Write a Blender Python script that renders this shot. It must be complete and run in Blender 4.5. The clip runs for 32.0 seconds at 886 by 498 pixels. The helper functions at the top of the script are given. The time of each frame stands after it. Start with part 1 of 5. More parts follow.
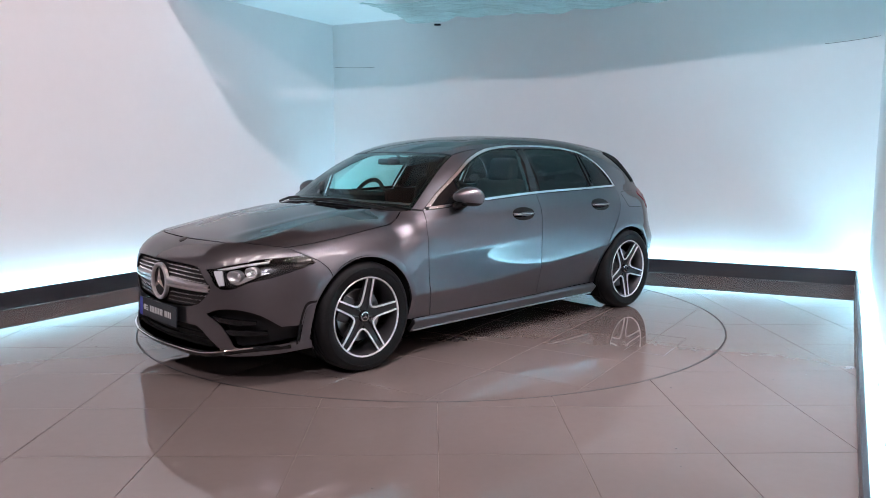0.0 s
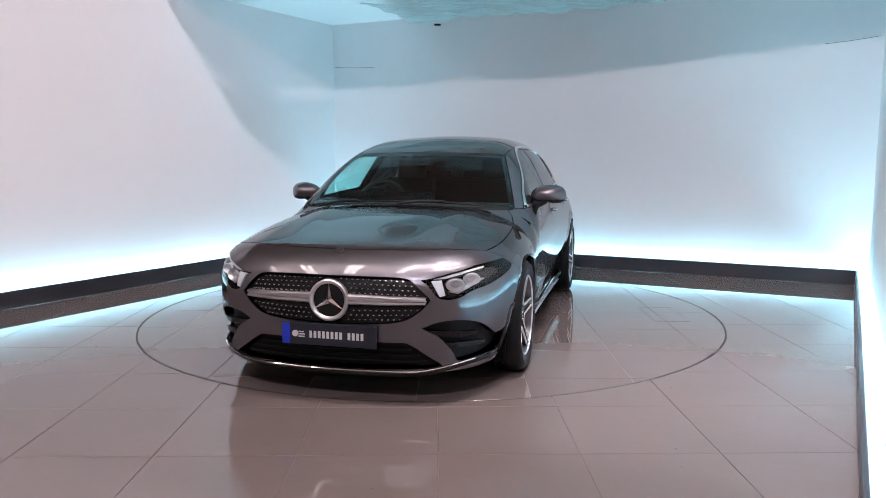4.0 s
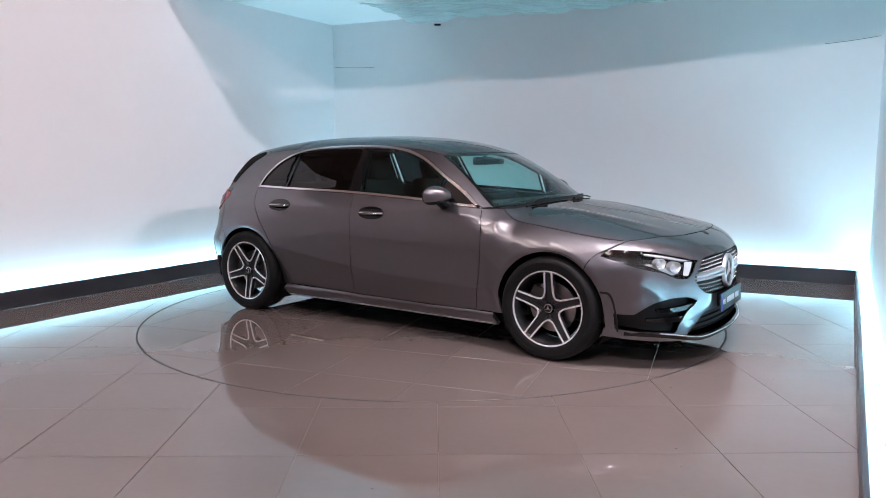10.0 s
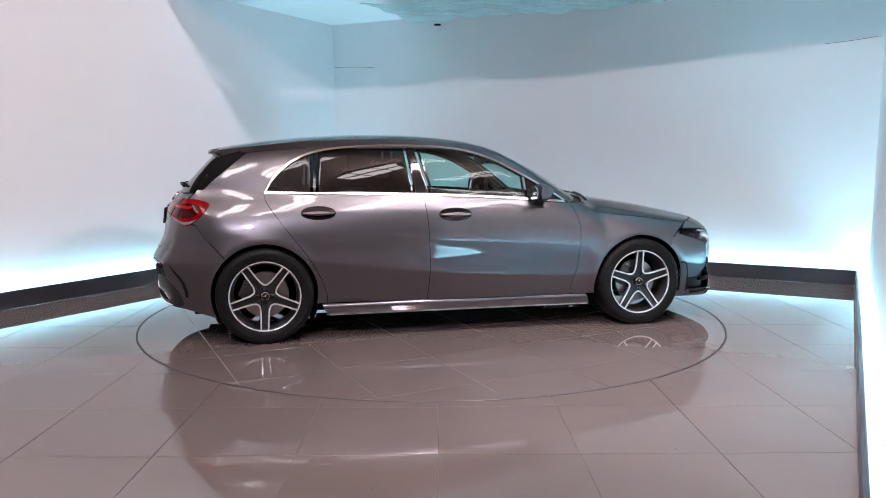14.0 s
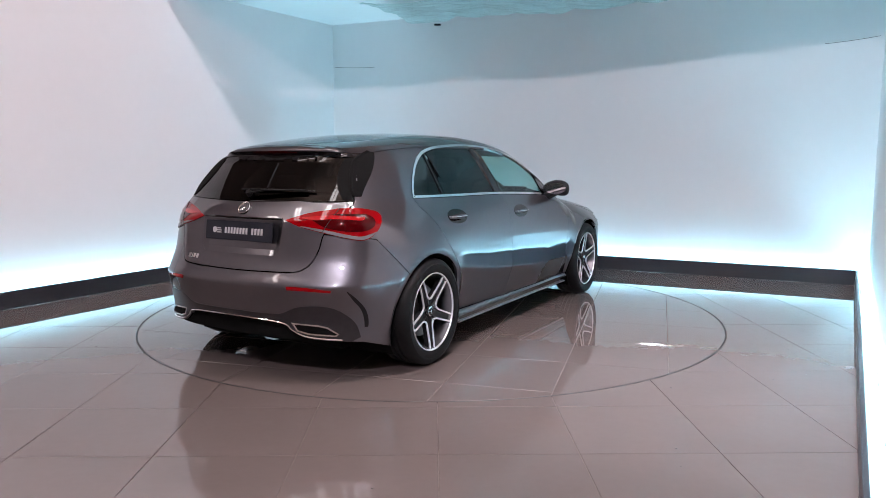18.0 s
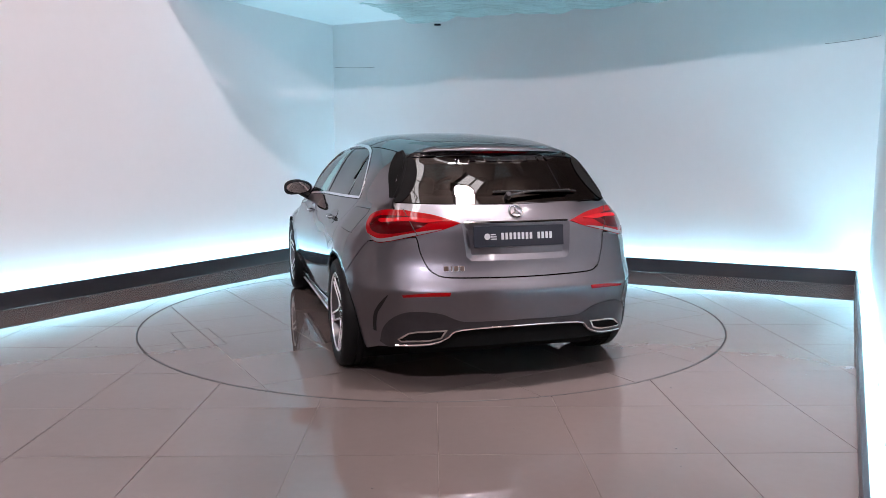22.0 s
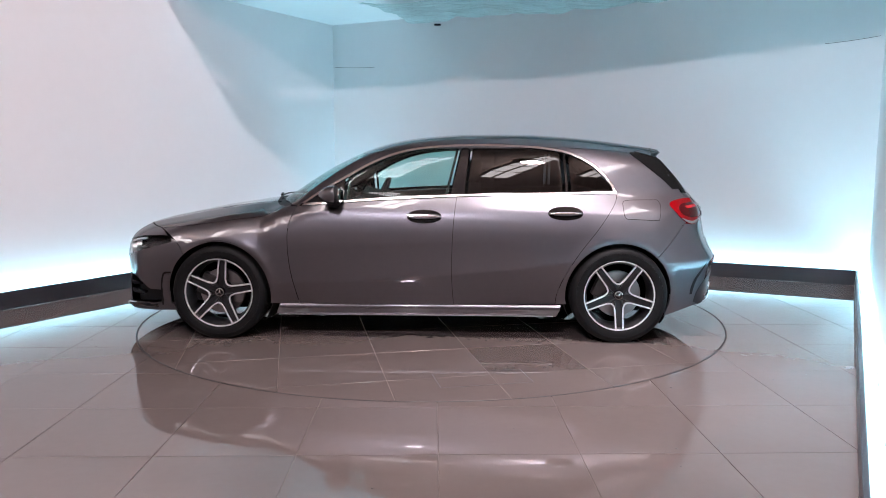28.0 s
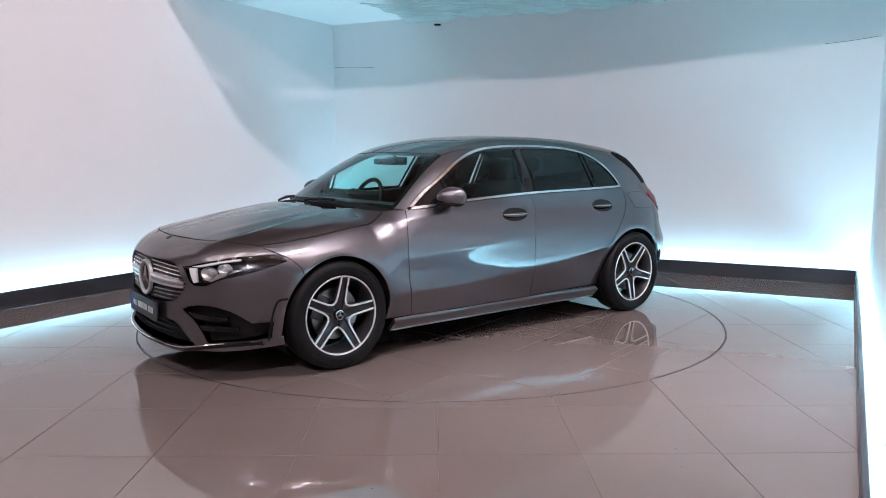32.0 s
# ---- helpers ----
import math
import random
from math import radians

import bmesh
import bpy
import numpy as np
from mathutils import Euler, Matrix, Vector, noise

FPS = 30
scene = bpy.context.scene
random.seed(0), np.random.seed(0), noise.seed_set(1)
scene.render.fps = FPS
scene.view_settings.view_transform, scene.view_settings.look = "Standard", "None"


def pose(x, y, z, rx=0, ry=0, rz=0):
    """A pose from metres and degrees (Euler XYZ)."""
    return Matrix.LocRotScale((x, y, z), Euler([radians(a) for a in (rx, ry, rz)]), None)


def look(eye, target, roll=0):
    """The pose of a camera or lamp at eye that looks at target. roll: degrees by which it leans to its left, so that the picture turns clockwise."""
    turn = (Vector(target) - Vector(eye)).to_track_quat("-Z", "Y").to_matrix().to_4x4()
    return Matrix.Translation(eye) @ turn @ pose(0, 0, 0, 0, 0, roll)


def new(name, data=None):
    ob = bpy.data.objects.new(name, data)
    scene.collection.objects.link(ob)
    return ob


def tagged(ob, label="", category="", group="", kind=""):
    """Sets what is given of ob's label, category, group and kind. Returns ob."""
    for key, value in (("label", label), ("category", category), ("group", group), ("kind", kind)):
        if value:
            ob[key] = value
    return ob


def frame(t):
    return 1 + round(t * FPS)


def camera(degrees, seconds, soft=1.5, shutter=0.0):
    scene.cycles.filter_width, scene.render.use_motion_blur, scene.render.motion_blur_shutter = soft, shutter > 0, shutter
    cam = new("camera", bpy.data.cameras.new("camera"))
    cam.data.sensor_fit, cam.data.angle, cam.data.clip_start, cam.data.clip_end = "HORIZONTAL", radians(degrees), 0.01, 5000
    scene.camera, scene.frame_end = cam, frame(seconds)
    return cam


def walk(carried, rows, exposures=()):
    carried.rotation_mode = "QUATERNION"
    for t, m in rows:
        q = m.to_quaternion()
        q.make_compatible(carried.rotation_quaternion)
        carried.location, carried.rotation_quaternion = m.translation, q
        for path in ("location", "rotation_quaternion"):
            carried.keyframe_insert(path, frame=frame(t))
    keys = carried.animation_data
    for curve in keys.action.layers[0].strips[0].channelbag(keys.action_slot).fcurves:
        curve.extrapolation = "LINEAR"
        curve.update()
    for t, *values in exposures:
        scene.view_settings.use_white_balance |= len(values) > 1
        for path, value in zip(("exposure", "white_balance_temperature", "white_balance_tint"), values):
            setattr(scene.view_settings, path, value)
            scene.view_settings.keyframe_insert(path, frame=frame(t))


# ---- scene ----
cam = camera(61.69, 32.0, soft=0.8)
EYE = (0.0, -5.939, 1.262)
AIM = (0.1378, 3.9614, 0.0134)
walk(cam, [(0.0, look(EYE, AIM, 0.0)), (32.0, look(EYE, AIM, 0.0))], exposures=[(0.0, 0.0), (32.0, 0.0)])

# The turntable: rest, run up, steady 11.77 degrees a second, run down.
TURN0, TURN1, RATE = 222.5, 577.2, 11.773


def heading(t):
    steady = 271.8 + RATE * (t - 5.5)
    if t < 0.57:
        return TURN0
    if t < 2.0:
        k = (t - 0.57) / 1.43
        return TURN0 + 8.1 * k * k
    if t < 31.0:
        return steady
    if t < 31.88:
        k = (31.88 - t) / 0.88
        return TURN1 - 5.2 * k * k
    return TURN1


# ---- light ----
world = bpy.data.worlds.new("world")
scene.world = world
world.use_nodes = True
world.node_tree.nodes["Background"].inputs[0].default_value = (0.55, 0.6, 0.7, 1)
world.node_tree.nodes["Background"].inputs[1].default_value = 0.15
LED_STRENGTH = 70.0
HALL_STRENGTH = 11.0
BAY_STRENGTH = 1450.0
FLOOD_STRENGTH = 4200.0
# strength of the added fill lamp that lifts the floor
FILL_STRENGTH = 930.0
LED_TINT = (0.36, 0.79, 1.0)
HALL_TINT = (0.97, 0.89, 0.90)


# ---- materials ----
def material(name, base, rough=0.5, metal=0.0, coat=0.0, spec=0.5):
    m = bpy.data.materials.new(name)
    m.use_nodes = True
    b = m.node_tree.nodes["Principled BSDF"]
    b.inputs["Base Color"].default_value = (*base, 1)
    b.inputs["Roughness"].default_value = rough
    b.inputs["Metallic"].default_value = metal
    b.inputs["Coat Weight"].default_value = coat
    b.inputs["Coat Roughness"].default_value = 0.02
    b.inputs["Specular IOR Level"].default_value = spec
    return m


def nodes_of(m):
    t = m.node_tree
    return t.nodes, t.links, t.nodes["Principled BSDF"]


def grain(m, scale, amount, detail=4.0, rough_amount=0.0, bump=0.0, bump_scale=None, per_object=0.0, stretch=None):
    """Uneven colour, gloss and relief at two scales."""
    n, l, b = nodes_of(m)
    base = tuple(b.inputs["Base Color"].default_value)
    co = n.new("ShaderNodeTexCoord")
    vec = co.outputs["Object"]
    if stretch:
        mp = n.new("ShaderNodeMapping")
        mp.inputs["Scale"].default_value = stretch
        l.new(vec, mp.inputs["Vector"])
        vec = mp.outputs["Vector"]
    big = n.new("ShaderNodeTexNoise")
    big.inputs["Scale"].default_value = scale
    big.inputs["Detail"].default_value = detail
    fine = n.new("ShaderNodeTexNoise")
    fine.inputs["Scale"].default_value = scale * 14
    fine.inputs["Detail"].default_value = 3
    for q in (big, fine):
        l.new(vec, q.inputs["Vector"])
    add = n.new("ShaderNodeMath")
    add.operation = "MULTIPLY_ADD"
    add.inputs[1].default_value = 0.35
    l.new(fine.outputs["Fac"], add.inputs[0])
    l.new(big.outputs["Fac"], add.inputs[2])
    value = add.outputs[0]
    if per_object:
        info = n.new("ShaderNodeObjectInfo")
        pa = n.new("ShaderNodeMath")
        pa.operation = "MULTIPLY_ADD"
        pa.inputs[1].default_value = per_object
        l.new(info.outputs["Random"], pa.inputs[0])
        l.new(value, pa.inputs[2])
        value = pa.outputs[0]
    rng = n.new("ShaderNodeMapRange")
    rng.inputs["From Min"].default_value = 0.3
    rng.inputs["From Max"].default_value = 1.05 + per_object
    rng.inputs["To Min"].default_value = 1 - amount
    rng.inputs["To Max"].default_value = 1 + amount
    l.new(value, rng.inputs["Value"])
    mul = n.new("ShaderNodeVectorMath")
    mul.operation = "SCALE"
    mul.inputs[0].default_value = base[:3]
    l.new(rng.outputs[0], mul.inputs["Scale"])
    l.new(mul.outputs[0], b.inputs["Base Color"])
    if rough_amount:
        r0 = b.inputs["Roughness"].default_value
        rr = n.new("ShaderNodeMapRange")
        rr.inputs["From Min"].default_value = 0.3
        rr.inputs["From Max"].default_value = 0.75
        rr.inputs["To Min"].default_value = max(0.0, r0 - rough_amount)
        rr.inputs["To Max"].default_value = r0 + rough_amount
        l.new(big.outputs["Fac"], rr.inputs["Value"])
        l.new(rr.outputs[0], b.inputs["Roughness"])
    if bump:
        bt = n.new("ShaderNodeTexNoise")
        bt.inputs["Scale"].default_value = bump_scale or scale * 8
        bt.inputs["Detail"].default_value = 3
        l.new(vec, bt.inputs["Vector"])
        bp = n.new("ShaderNodeBump")
        bp.inputs["Strength"].default_value = 1.0
        bp.inputs["Distance"].default_value = bump
        l.new(bt.outputs["Fac"], bp.inputs["Height"])
        l.new(bp.outputs[0], b.inputs["Normal"])
    return m


def glowing(name, tint, strength):
    m = material(name, tuple(0.6 * c for c in tint))
    b = m.node_tree.nodes["Principled BSDF"]
    b.inputs["Emission Color"].default_value = (*tint, 1)
    b.inputs["Emission Strength"].default_value = strength
    return m


def glazing(name, tint, gloss=0.85):
    """Thin tinted pane: it lets tinted light through and mirrors by Fresnel."""
    m = bpy.data.materials.new(name)
    m.use_nodes = True
    n, l = m.node_tree.nodes, m.node_tree.links
    n.remove(n["Principled BSDF"])
    tr = n.new("ShaderNodeBsdfTransparent")
    tr.inputs["Color"].default_value = (*tint, 1)
    gl = n.new("ShaderNodeBsdfGlossy")
    gl.inputs["Roughness"].default_value = 0.0
    gl.inputs["Color"].default_value = (gloss, gloss, gloss, 1)
    lw = n.new("ShaderNodeLayerWeight")
    lw.inputs["Blend"].default_value = 0.5
    pw = n.new("ShaderNodeMath")
    pw.operation = "POWER"
    pw.inputs[1].default_value = 5.0
    l.new(lw.outputs["Facing"], pw.inputs[0])
    fr = n.new("ShaderNodeMath")
    fr.operation = "MULTIPLY_ADD"
    fr.inputs[1].default_value = 0.92
    fr.inputs[2].default_value = 0.05
    l.new(pw.outputs[0], fr.inputs[0])
    mx = n.new("ShaderNodeMixShader")
    l.new(fr.outputs[0], mx.inputs[0])
    l.new(tr.outputs[0], mx.inputs[1])
    l.new(gl.outputs[0], mx.inputs[2])
    l.new(mx.outputs[0], n["Material Output"].inputs["Surface"])
    return m


M_WALL = grain(material("white_wall_paint", (0.83, 0.83, 0.84), 0.62, spec=0.3), 0.8, 0.03, bump=0.0006, bump_scale=5)
M_CEIL = grain(material("white_ceiling_paint", (0.83, 0.84, 0.85), 0.6), 0.9, 0.04)
M_SHEET = grain(material("crinkled_plastic_sheet", (0.66, 0.76, 0.76), 0.16, spec=0.7), 2.0, 0.2, bump=0.06, bump_scale=12, stretch=(0.7, 3.5, 1.0))
# the sheet lets half of the light through
sn, sl, sb = nodes_of(M_SHEET)
trans = sn.new("ShaderNodeBsdfTranslucent")
trans.inputs["Color"].default_value = (0.75, 0.85, 0.85, 1)
half = sn.new("ShaderNodeMixShader")
half.inputs[0].default_value = 0.28
sl.new(sb.outputs[0], half.inputs[1])
sl.new(trans.outputs[0], half.inputs[2])
sl.new(half.outputs[0], sn["Material Output"].inputs["Surface"])
M_SKIRT = grain(material("dark_grey_skirting_paint", (0.048, 0.051, 0.060), 0.35), 3.0, 0.12, rough_amount=0.06)
M_TILE = grain(material("polished_greige_porcelain", (0.162, 0.132, 0.124), 0.008, spec=0.7), 1.6, 0.09, rough_amount=0.01, per_object=0.16)
M_TILE_DARK = grain(material("darker_greige_porcelain", (0.130, 0.105, 0.098), 0.01, spec=0.75), 1.6, 0.09, rough_amount=0.012)
M_GROUT = grain(material("dark_grout", (0.20, 0.16, 0.14), 0.8), 12, 0.2)
M_STEEL = grain(material("dull_steel_trim", (0.09, 0.085, 0.085), 0.4, 1.0), 6, 0.15)
M_HALL = grain(material("hall_pale_wall", (0.80, 0.76, 0.76), 0.7), 0.5, 0.15)
M_HALLROOF = grain(material("hall_roof_sheeting", (0.52, 0.40, 0.35), 0.6), 0.6, 0.2)
M_LED = glowing("led_strip", LED_TINT, LED_STRENGTH)
M_BAY = glowing("lamp_diffuser", (0.98, 0.88, 0.98), BAY_STRENGTH)
M_FLOOD = glowing("flood_diffuser", (0.98, 0.88, 0.98), FLOOD_STRENGTH)
M_FILL = glowing("fill_lamp_diffuser", (0.98, 0.88, 0.95), FILL_STRENGTH)
M_ROOFLIGHT = glowing("rooflight_panel", HALL_TINT, HALL_STRENGTH)

M_PAINT = grain(material("metallic_grey_car_paint", (0.160, 0.158, 0.177), 0.37, 1.0, 1.0), 30.0, 0.03)
# flakes under lacquer: bright face on, dark towards the edges
M_PAINT.node_tree.nodes["Principled BSDF"].inputs["Specular Tint"].default_value = (0.0, 0.0, 0.0, 1)
M_PAINT.node_tree.nodes["Principled BSDF"].inputs["Coat IOR"].default_value = 1.75
M_GLOSSBLACK = material("gloss_black_trim", (0.006, 0.006, 0.007), 0.06)
M_BLACK = grain(material("matt_black_plastic", (0.007, 0.007, 0.008), 0.5, spec=0.3), 20, 0.2)
# bumper grey darkened for the undercut's shade, also dark trim at the outlets
M_VALANCE_SHADE = grain(material("shaded_dark_valance", (0.05, 0.048, 0.053), 0.36, 0.7, 0.5), 20, 0.15)
M_UNDER = grain(material("underbody_black", (0.006, 0.006, 0.006), 0.8, spec=0.1), 10, 0.3)
M_CHROME = material("chrome", (0.86, 0.87, 0.88), 0.06, 1.0)
M_BRIGHT = material("bright_trim", (0.86, 0.86, 0.87), 0.2, 1.0)
M_SATIN = grain(material("satin_silver", (0.74, 0.74, 0.76), 0.36, 1.0), 20, 0.06)
M_ALLOY_D = grain(material("dark_grey_alloy", (0.018, 0.018, 0.020), 0.35, 0.3, 0.3), 20, 0.08)
M_ALLOY_B = grain(material("machined_alloy", (0.85, 0.85, 0.87), 0.28, 0.5), 40, 0.06)
M_BARREL = grain(material("grey_rim_barrel", (0.17, 0.17, 0.18), 0.3, 0.9), 20, 0.1)
M_TYRE = grain(material("tyre_rubber", (0.005, 0.005, 0.0055), 0.6, spec=0.25), 25, 0.25, bump=0.0008, bump_scale=140)
M_DISC = grain(material("brake_steel", (0.32, 0.31, 0.31), 0.32, 1.0), 40, 0.12)
M_GLASS = glazing("clear_green_glass", (0.58, 0.85, 0.82))
M_PRIVACY = glazing("privacy_glass", (0.035, 0.04, 0.042))
M_LENS = glazing("clear_lamp_lens", (0.93, 0.95, 0.96))
M_CABIN = grain(material("black_cabin_trim", (0.018, 0.018, 0.019), 0.6), 12, 0.2, bump=0.0006, bump_scale=160)
M_SEAT = grain(material("black_seat_fabric", (0.022, 0.021, 0.022), 0.75), 18, 0.25, bump=0.001, bump_scale=220)
M_LINING = grain(material("grey_headlining", (0.10, 0.095, 0.09), 0.9), 14, 0.1)
M_RED = material("red_lamp_lens", (0.25, 0.0005, 0.003), 0.06, 0.0, 0.3, 0.2)
M_REDLIT = material("red_light_bar", (0.42, 0.002, 0.006), 0.12, 0.0, 0.6, 0.2)
M_REDDARK = material("deep_red_lens", (0.055, 0.0003, 0.0012), 0.08, 0.0, 0.3, 0.2)
M_CLEARLAMP = material("clear_lamp_strip", (0.22, 0.20, 0.21), 0.2, 0.2, 0.3)
M_REFLECTOR = material("lamp_reflector", (0.86, 0.87, 0.9), 0.28, 1.0)
M_LAMPBOX = material("lamp_housing", (0.02, 0.02, 0.022), 0.25, 0.2, 0.5)
M_GUIDE = material("white_light_guide", (0.82, 0.83, 0.86), 0.25, 0.0, 0.6)
M_PLATE = material("dark_grey_plate", (0.02, 0.022, 0.03), 0.4, 0.0, 0.0, 0.3)
M_PLATEBLUE = material("blue_plate_band", (0.01, 0.035, 0.42), 0.3, 0.0, 0.4)
M_PRINT = material("white_print", (0.55, 0.55, 0.56), 0.4)
M_MIRROR = material("mirror_glass", (0.85, 0.86, 0.87), 0.02, 1.0)


# ---- mesh helpers ----
def link_mesh(name, verts, faces, mat, parent=None, label="", smooth=False, normals=None, mats=None, face_mats=None):
    me = bpy.data.meshes.new(name)
    me.from_pydata([tuple(map(float, v)) for v in verts], [], [tuple(map(int, f)) for f in faces])
    for q in (mats or [mat]):
        me.materials.append(q)
    if face_mats is not None:
        me.polygons.foreach_set("material_index", face_mats)
    if smooth:
        me.polygons.foreach_set("use_smooth", [True] * len(me.polygons))
    if normals is not None:
        me.normals_split_custom_set_from_vertices([tuple(map(float, q)) for q in normals])
    me.update()
    ob = new(name, me)
    if parent is not None:
        ob.parent = parent
    if label:
        tagged(ob, label)
    return ob


def part(name, bm, mat, parent, label="", smooth=False):
    """One bmesh as one mesh object under a thing or a part."""
    me = bpy.data.meshes.new(name)
    bmesh.ops.recalc_face_normals(bm, faces=bm.faces)
    bm.to_mesh(me)
    bm.free()
    for q in (mat if isinstance(mat, (list, tuple)) else [mat]):
        me.materials.append(q)
    if smooth:
        me.polygons.foreach_set("use_smooth", [True] * len(me.polygons))
        me.set_sharp_from_angle(angle=radians(38))
    ob = new(name, me)
    if parent is not None:
        ob.parent = parent
    if label:
        tagged(ob, label)
    return ob


def box(bm, x0, x1, y0, y1, z0, z1, bevel=0.0, m=None):
    mat = Matrix.LocRotScale(((x0 + x1) / 2, (y0 + y1) / 2, (z0 + z1) / 2), None, (x1 - x0, y1 - y0, z1 - z0))
    r = bmesh.ops.create_cube(bm, size=1.0, matrix=(m @ mat) if m is not None else mat)
    if bevel:
        es = list({e for v in r["verts"] for e in v.link_edges})
        bmesh.ops.bevel(bm, geom=es, offset=bevel, segments=2, affect="EDGES", profile=0.7)
    return r["verts"]


def tube(bm, pts, radius, seg=8, closed=False, flat=None):
    """A round or flattened bar along points."""
    pts = [Vector(p) for p in pts]
    n = len(pts)
    rings = []
    up = Vector((0, 0, 1))
    for i, p in enumerate(pts):
        a = pts[(i - 1) % n] if (closed or i) else p
        b = pts[(i + 1) % n] if (closed or i < n - 1) else p
        d = (b - a).normalized()
        s = d.cross(up)
        s = s.normalized() if s.length > 1e-4 else Vector((1, 0, 0))
        u = s.cross(d)
        r1, r2 = (radius, radius) if flat is None else flat
        rings.append([bm.verts.new(p + s * (r1 * math.cos(k * math.tau / seg)) + u * (r2 * math.sin(k * math.tau / seg))) for k in range(seg)])
    for i in range(n if closed else n - 1):
        a, b = rings[i], rings[(i + 1) % n]
        for k in range(seg):
            bm.faces.new((a[k], a[(k + 1) % seg], b[(k + 1) % seg], b[k]))
    if not closed:
        bm.faces.new(rings[0][::-1])
        bm.faces.new(rings[-1])


def lathe(bm, profile, seg=64, axis="y", m=None):
    """Turns (radius, along) pairs round the y axis."""
    rings = []
    for r, y in profile:
        ring = []
        for k in range(seg):
            a = k * math.tau / seg
            p = Vector((r * math.cos(a), y, r * math.sin(a)))
            ring.append(bm.verts.new(m @ p if m is not None else p))
        rings.append(ring)
    for a, b in zip(rings, rings[1:]):
        for k in range(seg):
            bm.faces.new((a[k], a[(k + 1) % seg], b[(k + 1) % seg], b[k]))
    return rings


# ---- 2D helpers for cut panels ----
def cr(pts, step=0.02):
    """Catmull-Rom curve through points, sampled."""
    p = np.array(pts, float)
    if len(p) == 2:
        n = max(2, int(np.linalg.norm(p[1] - p[0]) / step) + 1)
        return p[0] + (p[1] - p[0]) * np.linspace(0, 1, n)[:, None]
    q = np.vstack([2 * p[0] - p[1], p, 2 * p[-1] - p[-2]])
    out = []
    for i in range(1, len(q) - 2):
        a, b, c, d = q[i - 1], q[i], q[i + 1], q[i + 2]
        n = max(2, int(np.linalg.norm(c - b) / step) + 1)
        t = np.linspace(0, 1, n, endpoint=False)[:, None]
        out.append(0.5 * (2 * b + (c - a) * t + (2 * a - 5 * b + 4 * c - d) * t ** 2 + (3 * b - a - 3 * c + d) * t ** 3))
    out.append(p[-1:])
    return np.vstack(out)


def ring_of(*parts):
    """Joins curve pieces into one closed outline without doubled points."""
    p = np.vstack([np.atleast_2d(q) for q in parts])
    keep = [0]
    for i in range(1, len(p)):
        if np.linalg.norm(p[i] - p[keep[-1]]) > 1e-3:
            keep.append(i)
    if np.linalg.norm(p[keep[-1]] - p[keep[0]]) < 1e-3:
        keep.pop()
    return p[keep]


def inside(poly, q):
    x, y = q[:, 0], q[:, 1]
    r = np.zeros(len(q), bool)
    a, b = poly, np.roll(poly, -1, axis=0)
    for (x0, y0), (x1, y1) in zip(a, b):
        if y0 != y1:
            r ^= ((y0 > y) != (y1 > y)) & (x < (x1 - x0) * (y - y0) / (y1 - y0) + x0)
    return r


def inset(poly, g):
    """The outline moved inwards by g."""
    d1 = poly - np.roll(poly, 1, axis=0)
    d2 = np.roll(poly, -1, axis=0) - poly
    n1 = np.stack([-d1[:, 1], d1[:, 0]], 1) / (np.linalg.norm(d1, axis=1)[:, None] + 1e-9)
    n2 = np.stack([-d2[:, 1], d2[:, 0]], 1) / (np.linalg.norm(d2, axis=1)[:, None] + 1e-9)
    area = np.sum(poly[:, 0] * np.roll(poly[:, 1], -1) - poly[:, 1] * np.roll(poly[:, 0], -1))
    n = n1 + n2
    n /= np.maximum(np.linalg.norm(n, axis=1), 0.3)[:, None]
    return poly + n * g * (1 if area > 0 else -1)


def mesh2d(outline, holes=(), step=0.03):
    """Triangles that fill an outline less its holes."""
    from mathutils.geometry import delaunay_2d_cdt
    loops = [outline, *holes]
    lo, hi = outline.min(0), outline.max(0)
    gx, gy = np.meshgrid(np.arange(lo[0], hi[0], step), np.arange(lo[1], hi[1], step * 0.87))
    gx = gx + (np.arange(gx.shape[0]) % 2)[:, None] * step * 0.5
    g = np.stack([gx.ravel(), gy.ravel()], 1)
    if len(g):
        ok = inside(outline, g)
        for h in holes:
            ok &= ~inside(h, g)
        g = g[ok]
    if len(g):
        every = np.vstack(loops)
        far = np.full(len(g), 9.0)
        for i in range(0, len(every), 200):
            far = np.minimum(far, np.sqrt(((g[:, None] - every[None, i:i + 200]) ** 2).sum(2)).min(1))
        g = g[far > step * 0.42]
    verts, edges = [], []
    for q in loops:
        k = len(verts)
        verts += [Vector(p) for p in q]
        edges += [(k + i, k + (i + 1) % len(q)) for i in range(len(q))]
    verts += [Vector(p) for p in g]
    v, e, f, *_ = delaunay_2d_cdt(verts, edges, [], 0, 1e-6)
    v = np.array([tuple(p) for p in v])
    f = np.array([t for t in f if len(t) == 3])
    c = v[f].mean(1)
    ok = inside(outline, c)
    for h in holes:
        ok &= ~inside(h, c)
    f = f[ok]
    a, b, c = v[f[:, 0]], v[f[:, 1]], v[f[:, 2]]
    area = (b[:, 0] - a[:, 0]) * (c[:, 1] - a[:, 1]) - (b[:, 1] - a[:, 1]) * (c[:, 0] - a[:, 0])
    f[area < 0] = f[area < 0][:, ::-1]
    f = f[np.abs(area) > 1e-10]
    used = np.unique(f)
    back = np.full(len(v), -1)
    back[used] = np.arange(len(used))
    return v[used], back[f]


def border(f):
    """Directed outer edges of a triangle list."""
    es = {}
    for t in f:
        for i in range(3):
            es[(t[i], t[(i + 1) % 3])] = 1
    return [e for e in es if (e[1], e[0]) not in es]


